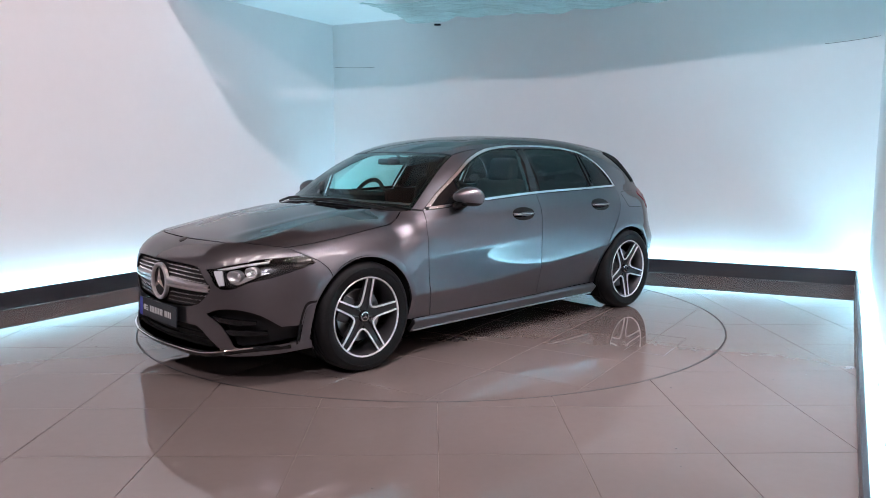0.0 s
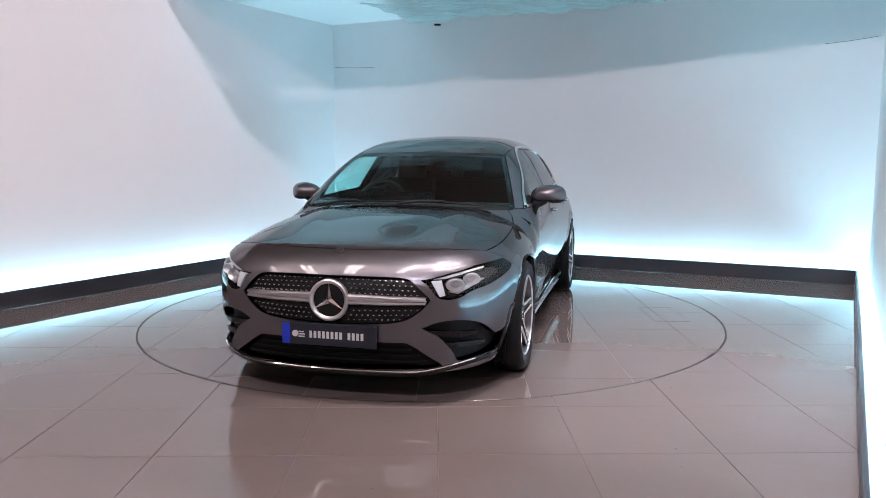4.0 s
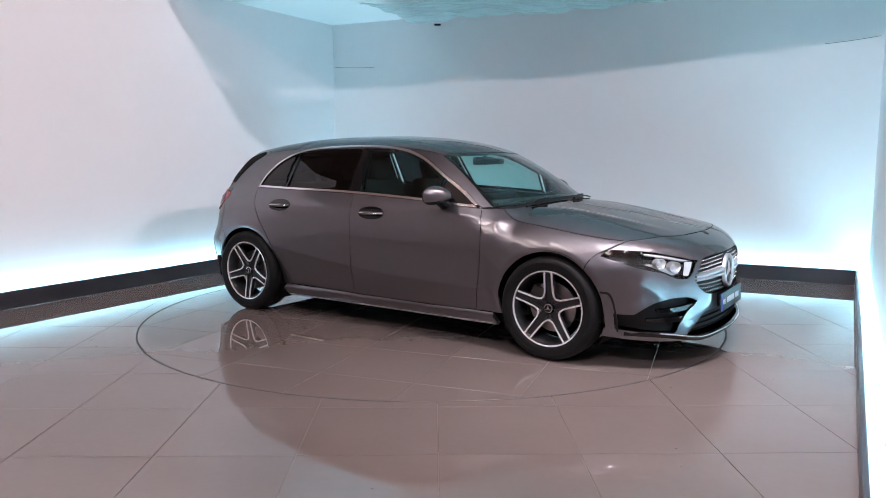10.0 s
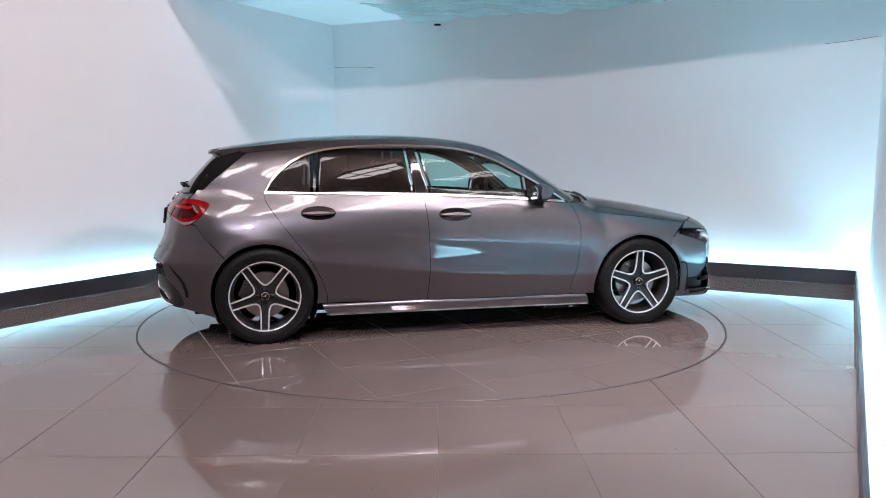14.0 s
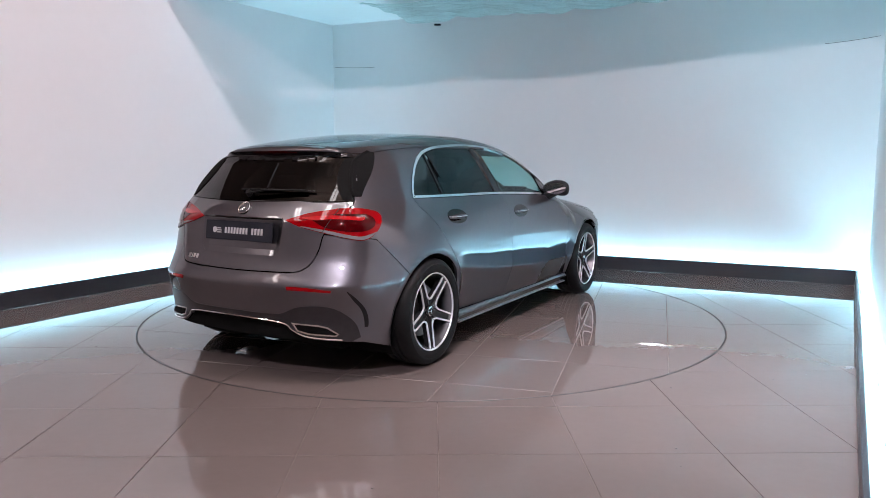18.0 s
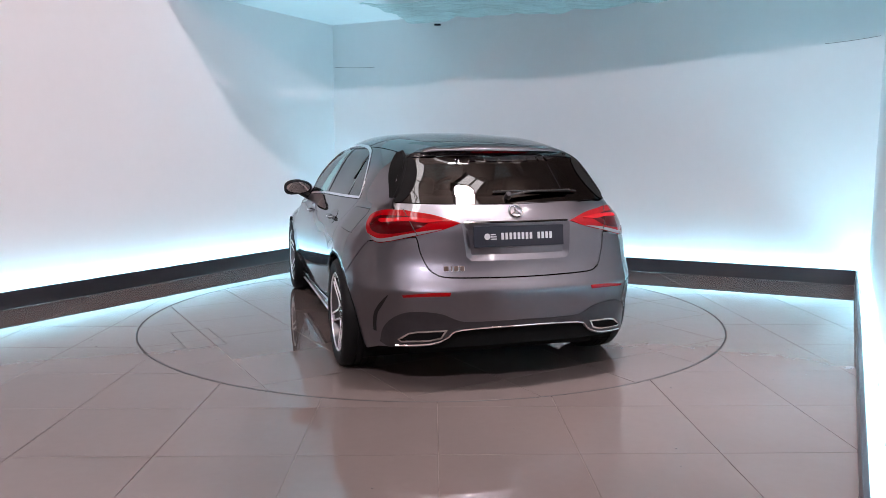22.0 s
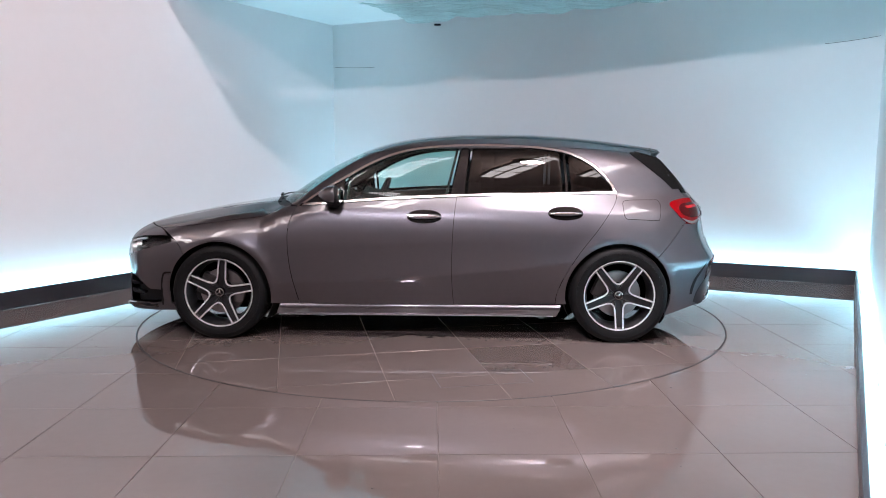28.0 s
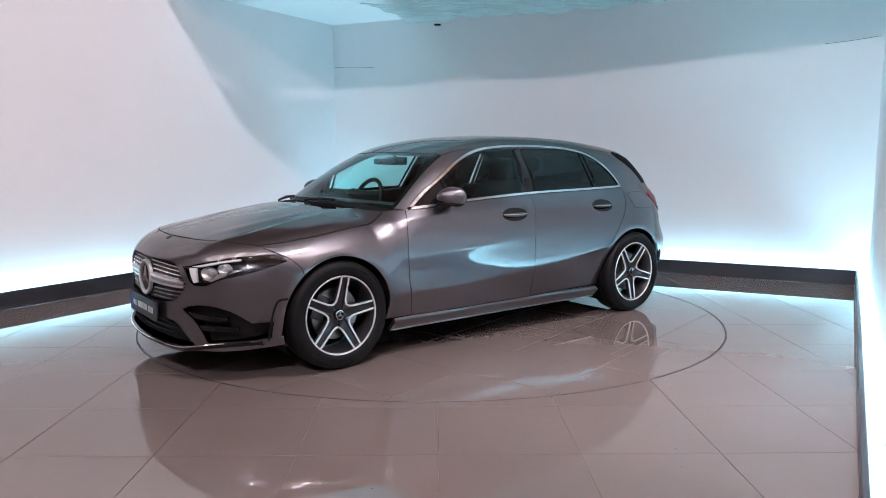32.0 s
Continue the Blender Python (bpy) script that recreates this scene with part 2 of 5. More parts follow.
# ---- the room ----
LEFT_DIR = Vector((0.5195, 0.8545))
RIGHT_DIR = Vector((0.492, 0.8706))
C_LEFT = Vector((-1.25, 3.82))
C_RIGHT = Vector((4.12, 1.15))
L_END = C_LEFT - LEFT_DIR * 4.85
R_END = C_RIGHT - RIGHT_DIR * 5.7
GAP = 0.11
SKIRT_H = 0.15
ROOM_H = 2.93


def offset_line(p, q, d):
    n = Vector((-(q - p).y, (q - p).x)).normalized()
    return p + n * d, q + n * d


def meet(a, b):
    (p, q), (r, s) = a, b
    d1, d2 = q - p, s - r
    k = ((r - p).x * d2.y - (r - p).y * d2.x) / (d1.x * d2.y - d1.y * d2.x)
    return p + d1 * k


def path_at(d):
    """The booth's outline in plan, moved outwards by d."""
    a = offset_line(L_END, C_LEFT, d)
    b = offset_line(C_LEFT, C_RIGHT, d)
    c = offset_line(C_RIGHT, R_END, d)
    return [a[0], meet(a, b), meet(b, c), c[1]]


def wall_piece(name, i, d0, d1, z0, z1, mat, label="", kind="structure", bevel=0.0, parent=None):
    p, q = path_at(d0), path_at(d1)
    v = [(*p[i], z0), (*p[i + 1], z0), (*q[i + 1], z0), (*q[i], z0), (*p[i], z1), (*p[i + 1], z1), (*q[i + 1], z1), (*q[i], z1)]
    bm = bmesh.new()
    vs = [bm.verts.new(k) for k in v]
    for f in ((0, 3, 2, 1), (4, 5, 6, 7), (0, 1, 5, 4), (1, 2, 6, 5), (2, 3, 7, 6), (3, 0, 4, 7)):
        bm.faces.new([vs[k] for k in f])
    if bevel:
        bmesh.ops.bevel(bm, geom=list(bm.edges), offset=bevel, segments=2, affect="EDGES")
    ob = part(name, bm, mat, parent, label)
    if kind:
        tagged(ob, kind=kind)
    return ob


for i, side in enumerate(("left", "back", "right")):
    wall_piece("wall_" + side, i, GAP, GAP + 0.12, 0.0, ROOM_H + 0.06, M_WALL, "smooth white painted booth wall washed by light from below")
    wall_piece("baseboard_" + side, i, 0.0, 0.022, 0.0, SKIRT_H, M_SKIRT, "dark grey upstand board hiding a light strip", bevel=0.003)
    wall_piece("trim_" + side, i, 0.05, 0.085, 0.085, 0.10, M_LED, "glowing cyan white light strip behind the upstand")


# ceiling of the booth, with a crinkled dust sheet stapled under it
CEIL_FRONT = [(-2.9, 1.75), (0.9, -0.03), (3.45, -0.50)]
WALLS_IN = path_at(GAP)


def slot(pts, w=0.085):
    """Outline of a narrow curved gap along points."""
    c = cr(pts, 0.03)
    d = np.gradient(c, axis=0)
    n = np.stack([-d[:, 1], d[:, 0]], 1) / np.linalg.norm(d, axis=1)[:, None]
    k = (w * np.sin(np.linspace(0.25, math.pi - 0.25, len(c))))[:, None]
    return np.vstack([c + n * k, (c - n * k)[::-1]])


def booth_ceiling():
    corners = CEIL_FRONT + [tuple(WALLS_IN[2]), tuple(WALLS_IN[1])]
    ring = ring_of(*[cr([corners[i], corners[(i + 1) % 5]], 0.5) for i in range(5)])
    # unseen gaps, added so lamp light draws two arcs on the left wall
    gaps = [slot([(-0.230, 0.548), (-0.10, 0.508), (0.010, 0.503), (0.105, 0.60)], 0.115), slot([(0.234, 1.001), (0.501, 1.073), (0.642, 1.283), (0.613, 1.539), (0.566, 1.715)], 0.115)]
    v, f = mesh2d(ring, gaps, 0.6)
    n = len(v)
    vv = [(*p, ROOM_H) for p in v] + [(*p, ROOM_H + 0.008) for p in v]
    ff = [tuple(q[::-1]) for q in f] + [tuple(q + n) for q in f] + [(a, b, b + n, a + n) for a, b in border(f)]
    tagged(link_mesh("ceiling", vv, ff, M_CEIL, None, "flat white booth ceiling with two gaps added to cast light arcs"), kind="structure")


booth_ceiling()


def dust_sheet():
    # front edge, out of view, is cut to block stray light from the gaps
    poly = np.array([(-0.18, 3.33), (3.98, 1.25), (3.6, 0.55), (0.32, 1.04), (0.50, 1.26), (0.61, 1.53), (0.59, 1.90), (0.2, 2.08), (-0.75, 1.95)])
    p = ring_of(*[cr([poly[i], poly[(i + 1) % 9]], 0.06) for i in range(9)])
    v, f = mesh2d(p, step=0.045)
    z = []
    for x, y in v:
        fold = noise.noise((x * 0.9 + y * 1.7, y * 5.5 - x * 2.6, 0.3)) * 0.05 + noise.noise((x * 3, y * 14, 4.0)) * 0.02
        z.append(ROOM_H - 0.075 + fold + 0.02 * math.sin(3 * x))
    vv = [(a, b, c) for (a, b), c in zip(v, z)]
    ob = link_mesh("dust_sheet", vv, f[:, ::-1], M_SHEET, None, "", smooth=True)
    tagged(ob, "crinkled translucent plastic sheet hung under the ceiling", "plastic sheet")
    bm = bmesh.new()
    box(bm, 0.02, 0.10, 3.13, 3.17, ROOM_H - 0.135, ROOM_H - 0.115, 0.006)
    tagged(part("sheet_clip", bm, M_BLACK, ob, "small dark clip"))


dust_sheet()

# the hall that the booth stands in: floor is shared, plain walls and roof close it
HX, HY0, HY1, HZ = 11.0, -13.0, 7.5, 7.2


def hall():
    for name, v in (("wall_hall_west", ((-HX - 0.2, -HX), (HY0, HY1))), ("wall_hall_east", ((HX, HX + 0.2), (HY0, HY1))),
                    ("wall_hall_south", ((-HX, HX), (HY0 - 0.2, HY0))), ("wall_hall_north", ((-HX, HX), (HY1, HY1 + 0.2)))):
        bm = bmesh.new()
        box(bm, *v[0], *v[1], -0.01, HZ)
        tagged(part(name, bm, M_HALL, None, "plain pale hall wall"), kind="structure")
    bm = bmesh.new()
    box(bm, -HX, HX, HY0, HY1, HZ, HZ + 0.2)
    tagged(part("roof_hall", bm, M_HALLROOF, None, "dark sheeted hall roof"), kind="structure")


hall()

# strip rooflights of the hall: glazing bars over bright panels
ROOFLIGHTS = [(3.10 - 1.98 * k, -3.55, 6.5, 0.54, 2.9, 23.3) for k in range(6)]


def rooflight(x, y, z, w, l, turn):
    base = new("rooflight")
    base.matrix_basis = pose(x, y, z, 0, 0, -turn)
    tagged(base, "bright strip rooflight with thin glazing bars", "rooflight", "strip rooflights of the hall")
    bm = bmesh.new()
    box(bm, -w / 2, w / 2, -l / 2, l / 2, 0.0, 0.03)
    part("panel", bm, M_ROOFLIGHT, base)
    for k in (-1, 1):
        bm = bmesh.new()
        box(bm, k * w / 2 - 0.03, k * w / 2 + 0.03, -l / 2, l / 2, -0.06, 0.06)
        part("frame", bm, M_HALLROOF, base)
    bm = bmesh.new()
    box(bm, -0.02, 0.02, -l / 2, l / 2, -0.05, -0.003)
    part("middle_bar", bm, M_HALLROOF, base)
    n = max(2, round(l / 0.6))
    for k in range(n + 1):
        bm = bmesh.new()
        yy = -l / 2 + k * l / n
        box(bm, -w / 2, w / 2, yy - 0.015, yy + 0.015, -0.05, -0.003)
        part("glazing_bar", bm, M_HALLROOF, base)
    for k in (-1, 1):
        bm = bmesh.new()
        box(bm, k * w * 0.42 - 0.01, k * w * 0.42 + 0.01, -l * 0.4, -l * 0.4 + 0.02, 0.03, HZ - z + 0.01)
        part("hanger", bm, M_HALLROOF, base)


for args in ROOFLIGHTS:
    rooflight(*args)


# two high-bay lamps of the hall, then one added fill over the floor
HUNG_LAMPS = [(7.74, -5.734, 5.9, 0.112, (-2.3, 1.6, 1.2), M_FLOOD, 0.05), (-1.2, -8.2, 5.45, 0.16, (1.0, 2.6, 1.2), M_BAY, 0.05), (1.0, -2.6, 5.3, 0.22, (1.7, -2.0, 0), M_FILL, 0.5)]


def hung_lamp(x, y, z, r, aim, glow, skirt):
    base = new("unseen_lamp")
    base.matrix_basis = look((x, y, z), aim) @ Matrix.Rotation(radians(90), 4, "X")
    tagged(base, "unseen round hung lamp with a bright diffuser", "lamp", "high-bay lamps of the hall")
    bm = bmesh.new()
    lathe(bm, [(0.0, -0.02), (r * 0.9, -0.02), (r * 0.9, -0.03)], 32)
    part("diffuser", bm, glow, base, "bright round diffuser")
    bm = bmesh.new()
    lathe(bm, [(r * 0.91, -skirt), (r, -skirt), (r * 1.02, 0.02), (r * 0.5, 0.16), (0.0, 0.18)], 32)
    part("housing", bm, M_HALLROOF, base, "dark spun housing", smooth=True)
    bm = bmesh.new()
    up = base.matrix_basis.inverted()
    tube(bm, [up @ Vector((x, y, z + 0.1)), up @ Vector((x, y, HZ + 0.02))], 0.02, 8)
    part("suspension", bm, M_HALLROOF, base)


for args in HUNG_LAMPS:
    hung_lamp(*args)

# thin wires lying on the walls
def wire(name, p, q, sag):
    bm = bmesh.new()
    a, b = Vector(p), Vector(q)
    tube(bm, [a.lerp(b, k / 8) - Vector((0, 0, sag * 4 * (k / 8) * (1 - k / 8))) for k in range(9)], 0.002, 6)
    tagged(part(name, bm, M_STEEL, None, "thin dark wire along the booth wall"), kind="structure")


W_B = path_at(GAP - 0.006)
BACK_DIR = (C_RIGHT - C_LEFT).normalized()
wire("trim_wire_1", (*(W_B[1] + BACK_DIR * 0.02), 2.40), (*(W_B[1] + BACK_DIR * 0.62), 2.37), 0.008)
wire("trim_wire_2", (*(W_B[2] - BACK_DIR * 0.5), 2.34), (*(W_B[2] - BACK_DIR * 0.03), 2.385), 0.006)


# ---- floor ----
DISC_R = 2.235
TILE = 0.604
GX0, GY0 = 0.022, -2.317


def rounded_tile(name, poly, z, thick, mat, parent):
    """One tile from its outline: top face, eased edge, sides."""
    p = np.array(poly)
    q = inset(p, 0.0016)
    n = len(p)
    v = [(*a, z) for a in q] + [(*a, z - 0.0012) for a in p] + [(*a, z - thick) for a in p]
    f = [tuple(range(n))]
    for k in range(2):
        f += [(k * n + i, (k + 1) * n + i, (k + 1) * n + (i + 1) % n, k * n + (i + 1) % n) for i in range(n)]
    return link_mesh(name, v, f, mat, parent)


def clip_half(poly, p, n):
    """Keeps the part of a polygon on the side of p towards n."""
    out = []
    for i in range(len(poly)):
        a, b = np.array(poly[i]), np.array(poly[(i + 1) % len(poly)])
        da, db = np.dot(a - p, n), np.dot(b - p, n)
        if da >= 0:
            out.append(a)
        if (da >= 0) != (db >= 0):
            out.append(a + (b - a) * da / (da - db))
    return out


def clip_circle(poly, r, keep_in):
    """The polygon's part inside or outside the circle round the origin."""
    dense = []
    for i in range(len(poly)):
        a, b = np.array(poly[i]), np.array(poly[(i + 1) % len(poly)])
        dense += [a + (b - a) * k / 24 for k in range(24)]
    d = np.linalg.norm(dense, axis=1)
    ok = d <= r if keep_in else d >= r
    if ok.all():
        return [np.array(q) for q in poly]
    if not ok.any():
        return []
    n = len(dense)
    start = [i for i in range(n) if ok[i] and not ok[i - 1]]
    if len(start) != 1:
        return []
    i = start[0]
    run = []
    while ok[i % n]:
        run.append(dense[i % n])
        i += 1

    def edge(a, b):
        for _ in range(30):
            m = (a + b) / 2
            if (np.linalg.norm(m) <= r) == keep_in:
                a = m
            else:
                b = m
        return a
    first = edge(run[0], dense[start[0] - 1])
    last = edge(run[-1], dense[i % n])
    a1, a0 = math.atan2(last[1], last[0]), math.atan2(first[1], first[0])
    da = (a0 - a1 + math.pi) % math.tau - math.pi
    arc = [np.array((r * math.cos(a1 + da * k / 14), r * math.sin(a1 + da * k / 14))) for k in range(1, 14)]
    corners = [q for q in poly if any(np.linalg.norm(np.array(q) - p) < 1e-6 for p in run)]
    body = [first] + [p for p in run if any(np.linalg.norm(np.array(q) - p) < 1e-6 for q in corners)] + [last]
    return body + arc


def floor_sheet():
    bm = bmesh.new()
    v = [bm.verts.new(p) for p in ((-12, -14, -0.0038), (12, -14, -0.0038), (12, 8, -0.0038), (-12, 8, -0.0038))]
    bm.faces.new(v)
    r = bmesh.ops.extrude_face_region(bm, geom=list(bm.faces))
    bmesh.ops.translate(bm, vec=(0, 0, -0.2), verts=[q for q in r["geom"] if isinstance(q, bmesh.types.BMVert)])
    return tagged(part("floor", bm, M_GROUT, None, "polished greige tiled showroom floor round a turntable"), kind="structure")


FLOOR = floor_sheet()


def booth_tiles():
    """Floor tiles of the booth, cut round the turntable."""
    for i in range(-9, 9):
        for j in range(-6, 12):
            x0, y0 = GX0 + i * TILE + 0.0013, GY0 + j * TILE + 0.0013
            x1, y1 = x0 + TILE - 0.0026, y0 + TILE - 0.0026
            poly = [(x0, y0), (x1, y0), (x1, y1), (x0, y1)]
            for p, d in ((C_LEFT, LEFT_DIR), (C_RIGHT, -RIGHT_DIR), (C_LEFT, (C_RIGHT - C_LEFT).normalized())):
                poly = clip_half(poly, np.array(p), np.array((d.y, -d.x)))
                if len(poly) < 3:
                    break
            if len(poly) < 3:
                continue
            q = clip_circle(poly, DISC_R + 0.007, False) if min(np.linalg.norm(p) for p in poly) < DISC_R + 0.45 else poly
            if len(q) >= 3:
                rounded_tile("tile", q, 0.0, 0.011, M_TILE, FLOOR)


def make_turntable():
    base = new("turntable")
    tagged(base, "round floor turntable paved with the same greige tiles", "turntable")
    bm = bmesh.new()
    # black ring added in the rim gap, its colour gives the dark line
    rings = lathe(bm, [(DISC_R - 0.007, -0.03), (DISC_R - 0.007, -0.0010), (DISC_R + 0.0045, -0.0010), (DISC_R + 0.0045, -0.03)], 180, m=Matrix.Rotation(math.pi / 2, 4, "X"))
    part("gap_ring", bm, M_BLACK, base, "thin black ring standing for the gap round the turntable")
    bm = bmesh.new()
    bmesh.ops.create_circle(bm, cap_ends=True, radius=DISC_R - 0.008, segments=120, matrix=Matrix.Translation((0, 0, -0.0018)))
    part("bed", bm, M_GROUT, base, "dark grout bed")
    a = radians(14.0)
    u, w = np.array((math.cos(a), math.sin(a))), np.array((-math.sin(a), math.cos(a)))
    for i in range(-5, 5):
        for j in range(-6, 4):
            u0, v0 = i * TILE + 0.0015, 1.19 + (j - 2) * TILE + 0.0015
            c = [(u0, v0), (u0 + TILE - 0.003, v0), (u0 + TILE - 0.003, v0 + TILE - 0.003), (u0, v0 + TILE - 0.003)]
            q = clip_circle([u * s + w * t for s, t in c], DISC_R - 0.005, True)
            if len(q) >= 3:
                rounded_tile("tile", q, 0.0, 0.010, M_TILE_DARK if (i, j) == (-1, 2) else M_TILE, base)
    m = Matrix.Rotation(a, 4, "Z")
    for x0, x1, y0, y1 in ((-0.2, 0.33, 1.718, 1.722), (-0.2, 0.33, 1.978, 1.982), (-0.202, -0.198, 1.722, 1.978), (0.328, 0.332, 1.722, 1.978)):
        bm = bmesh.new()
        box(bm, x0, x1, y0, y1, -0.009, 0.0008, m=m)
        part("hatch_edging", bm, M_STEEL, base, "thin steel edge of an access hatch")
    return base


booth_tiles()
TABLE = make_turntable()


def floor_crumbs():
    """A few specks of dirt on the tiles in front of the turntable."""
    rnd = random.Random(5)
    bm = bmesh.new()
    for _ in range(26):
        a, r = rnd.uniform(-2.9, -0.2), rnd.uniform(2.35, 3.3)
        x, y, s = r * math.cos(a), r * math.sin(a), rnd.uniform(0.003, 0.008)
        if (Vector((x, y)) - C_RIGHT).dot(Vector((RIGHT_DIR.y, -RIGHT_DIR.x))) > -0.15 or (Vector((x, y)) - C_LEFT).dot(Vector((LEFT_DIR.y, -LEFT_DIR.x))) < 0.15:
            continue
        bmesh.ops.create_icosphere(bm, subdivisions=1, radius=s, matrix=Matrix.Translation((x, y, 0.001)) @ Matrix.Rotation(rnd.uniform(0, 3), 4, "Z") @ Matrix.Diagonal((1.0, 0.6, 0.25, 1.0)))
    tagged(part("floor_dirt", bm, M_STEEL, None, "scattered dark specks of dirt on the tiles"), category="dirt", kind="stuff")


floor_crumbs()


# ---- the car: one smooth body surface, cut into panels ----
class Spline:
    """Shape-keeping cubic through pairs."""

    def __init__(self, *pairs):
        p = sorted(pairs)
        self.x, self.y = np.array([q[0] for q in p], float), np.array([q[1] for q in p], float)
        h = np.diff(self.x)
        d = np.diff(self.y) / h
        m = np.zeros(len(p))
        m[0], m[-1] = d[0], d[-1]
        for i in range(1, len(p) - 1):
            if d[i - 1] * d[i] > 0:
                w1, w2 = 2 * h[i] + h[i - 1], h[i] + 2 * h[i - 1]
                m[i] = (w1 + w2) / (w1 / d[i - 1] + w2 / d[i])
        self.m = m

    def __call__(self, q):
        q = np.asarray(q, float)
        i = np.clip(np.searchsorted(self.x, q) - 1, 0, len(self.x) - 2)
        h = self.x[i + 1] - self.x[i]
        t = (q - self.x[i]) / h
        tc = np.clip(t, 0, 1)
        r = (self.y[i] * (1 + 2 * tc) * (1 - tc) ** 2 + self.m[i] * h * tc * (1 - tc) ** 2 + self.y[i + 1] * tc ** 2 * (3 - 2 * tc) + self.m[i + 1] * h * tc ** 2 * (tc - 1))
        return r + np.where(t < 0, t * h * self.m[i], 0) + np.where(t > 1, (t - 1) * h * self.m[i + 1], 0)


AXLE, HUB_Z, ARCH_R = 1.3645, 0.325, 0.352
TOP = Spline((2.30, 0.625), (2.20, 0.705), (2.10, 0.755), (1.95, 0.800), (1.75, 0.841), (1.50, 0.890), (1.25, 0.928), (1.08, 0.953), (0.98, 1.000), (0.84, 1.092), (0.655, 1.200),
             (0.468, 1.286), (0.285, 1.347), (0.10, 1.386), (-0.13, 1.410), (-0.36, 1.421), (-0.60, 1.422), (-0.83, 1.416), (-1.05, 1.403), (-1.28, 1.381), (-1.50, 1.353), (-1.70, 1.320), (-1.85, 1.286))
NOSE = Spline((0.10, 2.16), (0.14, 2.215), (0.20, 2.232), (0.30, 2.225), (0.42, 2.222), (0.54, 2.224), (0.62, 2.222), (0.68, 2.208), (0.75, 2.165), (0.9, 2.03))
TAIL = Spline((0.12, -2.06), (0.20, -2.135), (0.28, -2.130), (0.36, -2.138), (0.44, -2.153), (0.51, -2.169), (0.545, -2.175), (0.565, -2.166), (0.61, -2.138), (0.70, -2.095), (0.80, -2.075), (0.88, -2.06), (0.95, -2.015), (1.02, -1.955),
              (1.12, -1.868), (1.22, -1.775), (1.262, -1.735), (1.278, -1.757), (1.295, -1.768), (1.32, -1.768), (1.45, -1.75))
WIDE = Spline((-2.3, 0.66), (-2.15, 0.755), (-2.0, 0.808), (-1.8, 0.85), (-1.6, 0.878), (-1.36, 0.892), (-1.0, 0.888), (-0.5, 0.884), (0.0, 0.884), (0.5, 0.886), (1.0, 0.892), (1.36, 0.897), (1.6, 0.888),
              (1.8, 0.868), (2.0, 0.822), (2.15, 0.755), (2.3, 0.66))
LEAN_LOW = Spline((0.08, 0.13), (0.15, 0.088), (0.25, 0.058), (0.35, 0.035), (0.45, 0.016), (0.55, 0.004), (0.64, 0.0), (0.74, 0.0))
LEAN = Spline((0.08, -0.004), (0.30, -0.004), (0.45, -0.003), (0.55, -0.002), (0.64, 0.0), (0.74, 0.004), (0.82, 0.014), (0.87, 0.027), (0.92, 0.052), (0.97, 0.083), (1.0, 0.102),
              (1.1, 0.150), (1.2, 0.205), (1.3, 0.272), (1.4, 0.36), (1.5, 0.47))
PINCH = Spline((-2.3, 0.15), (-1.9, 0.115), (-1.6, 0.078), (-1.3, 0.045), (-0.8, 0.012), (-0.2, 0.0), (0.5, 0.0), (0.9, 0.012), (1.4, 0.02), (2.3, 0.03))
BOW_F = Spline((-0.3, 0.022), (0.0, 0.0), (0.3, 0.022), (0.5, 0.068), (0.65, 0.14), (0.75, 0.22), (0.85, 0.36), (0.95, 0.58))
BOW_R = Spline((-0.3, 0.024), (0.0, 0.0), (0.3, 0.024), (0.5, 0.072), (0.65, 0.14), (0.75, 0.215), (0.85, 0.34), (0.95, 0.54))


def smooth01(t):
    t = np.clip(t, 0, 1)
    return t * t * (3 - 2 * t)


def smax(a, b, k):
    return np.maximum(a, b) + np.maximum(k - np.abs(a - b), 0) ** 2 / (4 * k)


def fold(d, r):
    """A straight ramp for d above zero with a rounded start."""
    return 0.5 * (d + np.sqrt(d * d + r * r))


def side_width(x, z):
    w = WIDE(x) - LEAN(z) - PINCH(x) * smooth01((z - 0.72) / 0.33)
    for c in (AXLE, -AXLE):
        r = np.hypot(x - c, z - HUB_Z)
        w = w + (0.012 * np.exp(-((r - ARCH_R) / 0.055) ** 2) - 0.22 * fold(0.388 - r, 0.004)) * smooth01((z - 0.1) / 0.3) * smooth01((0.62 - r) / 0.1)
    crease = 0.005 * np.exp(-((z - (0.86 - 0.115 * (x - 0.85))) / 0.017) ** 2) * smooth01((1.55 - x) / 0.3) * smooth01((x - 0.3) / 0.4)
    # flank: a sharp upper line that dies out in the rear door, a lower line that rises to the rear arch
    zu = 0.655 - 0.05 * (x - 0.35) - 0.22 * np.maximum(x - 0.90, 0) ** 0.5 * smooth01((x - 0.90) / 0.1)
    zl = 0.438 - 0.075 * x + 0.035 * x * x
    near = smooth01((1.16 - x) / 0.14) * smooth01((x + 1.30) / 0.25)
    front = smooth01((x + 0.70) / 0.6)
    reach = 0.05 + 0.07 * np.maximum(x + 0.2, 0) + 1.2 * np.maximum(x - 0.45, 0) ** 1.5
    hollow = 0.10 * reach * (1 - np.exp(-fold(zu - z, 0.006) / reach))
    turn_in = (front * hollow + (0.33 - 0.05 * front) * fold(zl - z, 0.008)) * smooth01((z - 0.222) / 0.022) + (0.044 + 0.55 * np.maximum(0.232 - z, 0)) * smooth01((0.244 - z) / 0.022)
    return w + crease - near * turn_in - (1 - near) * (LEAN_LOW(np.minimum(z, 0.64)) + LEAN(np.minimum(z, 0.64)) * -1)


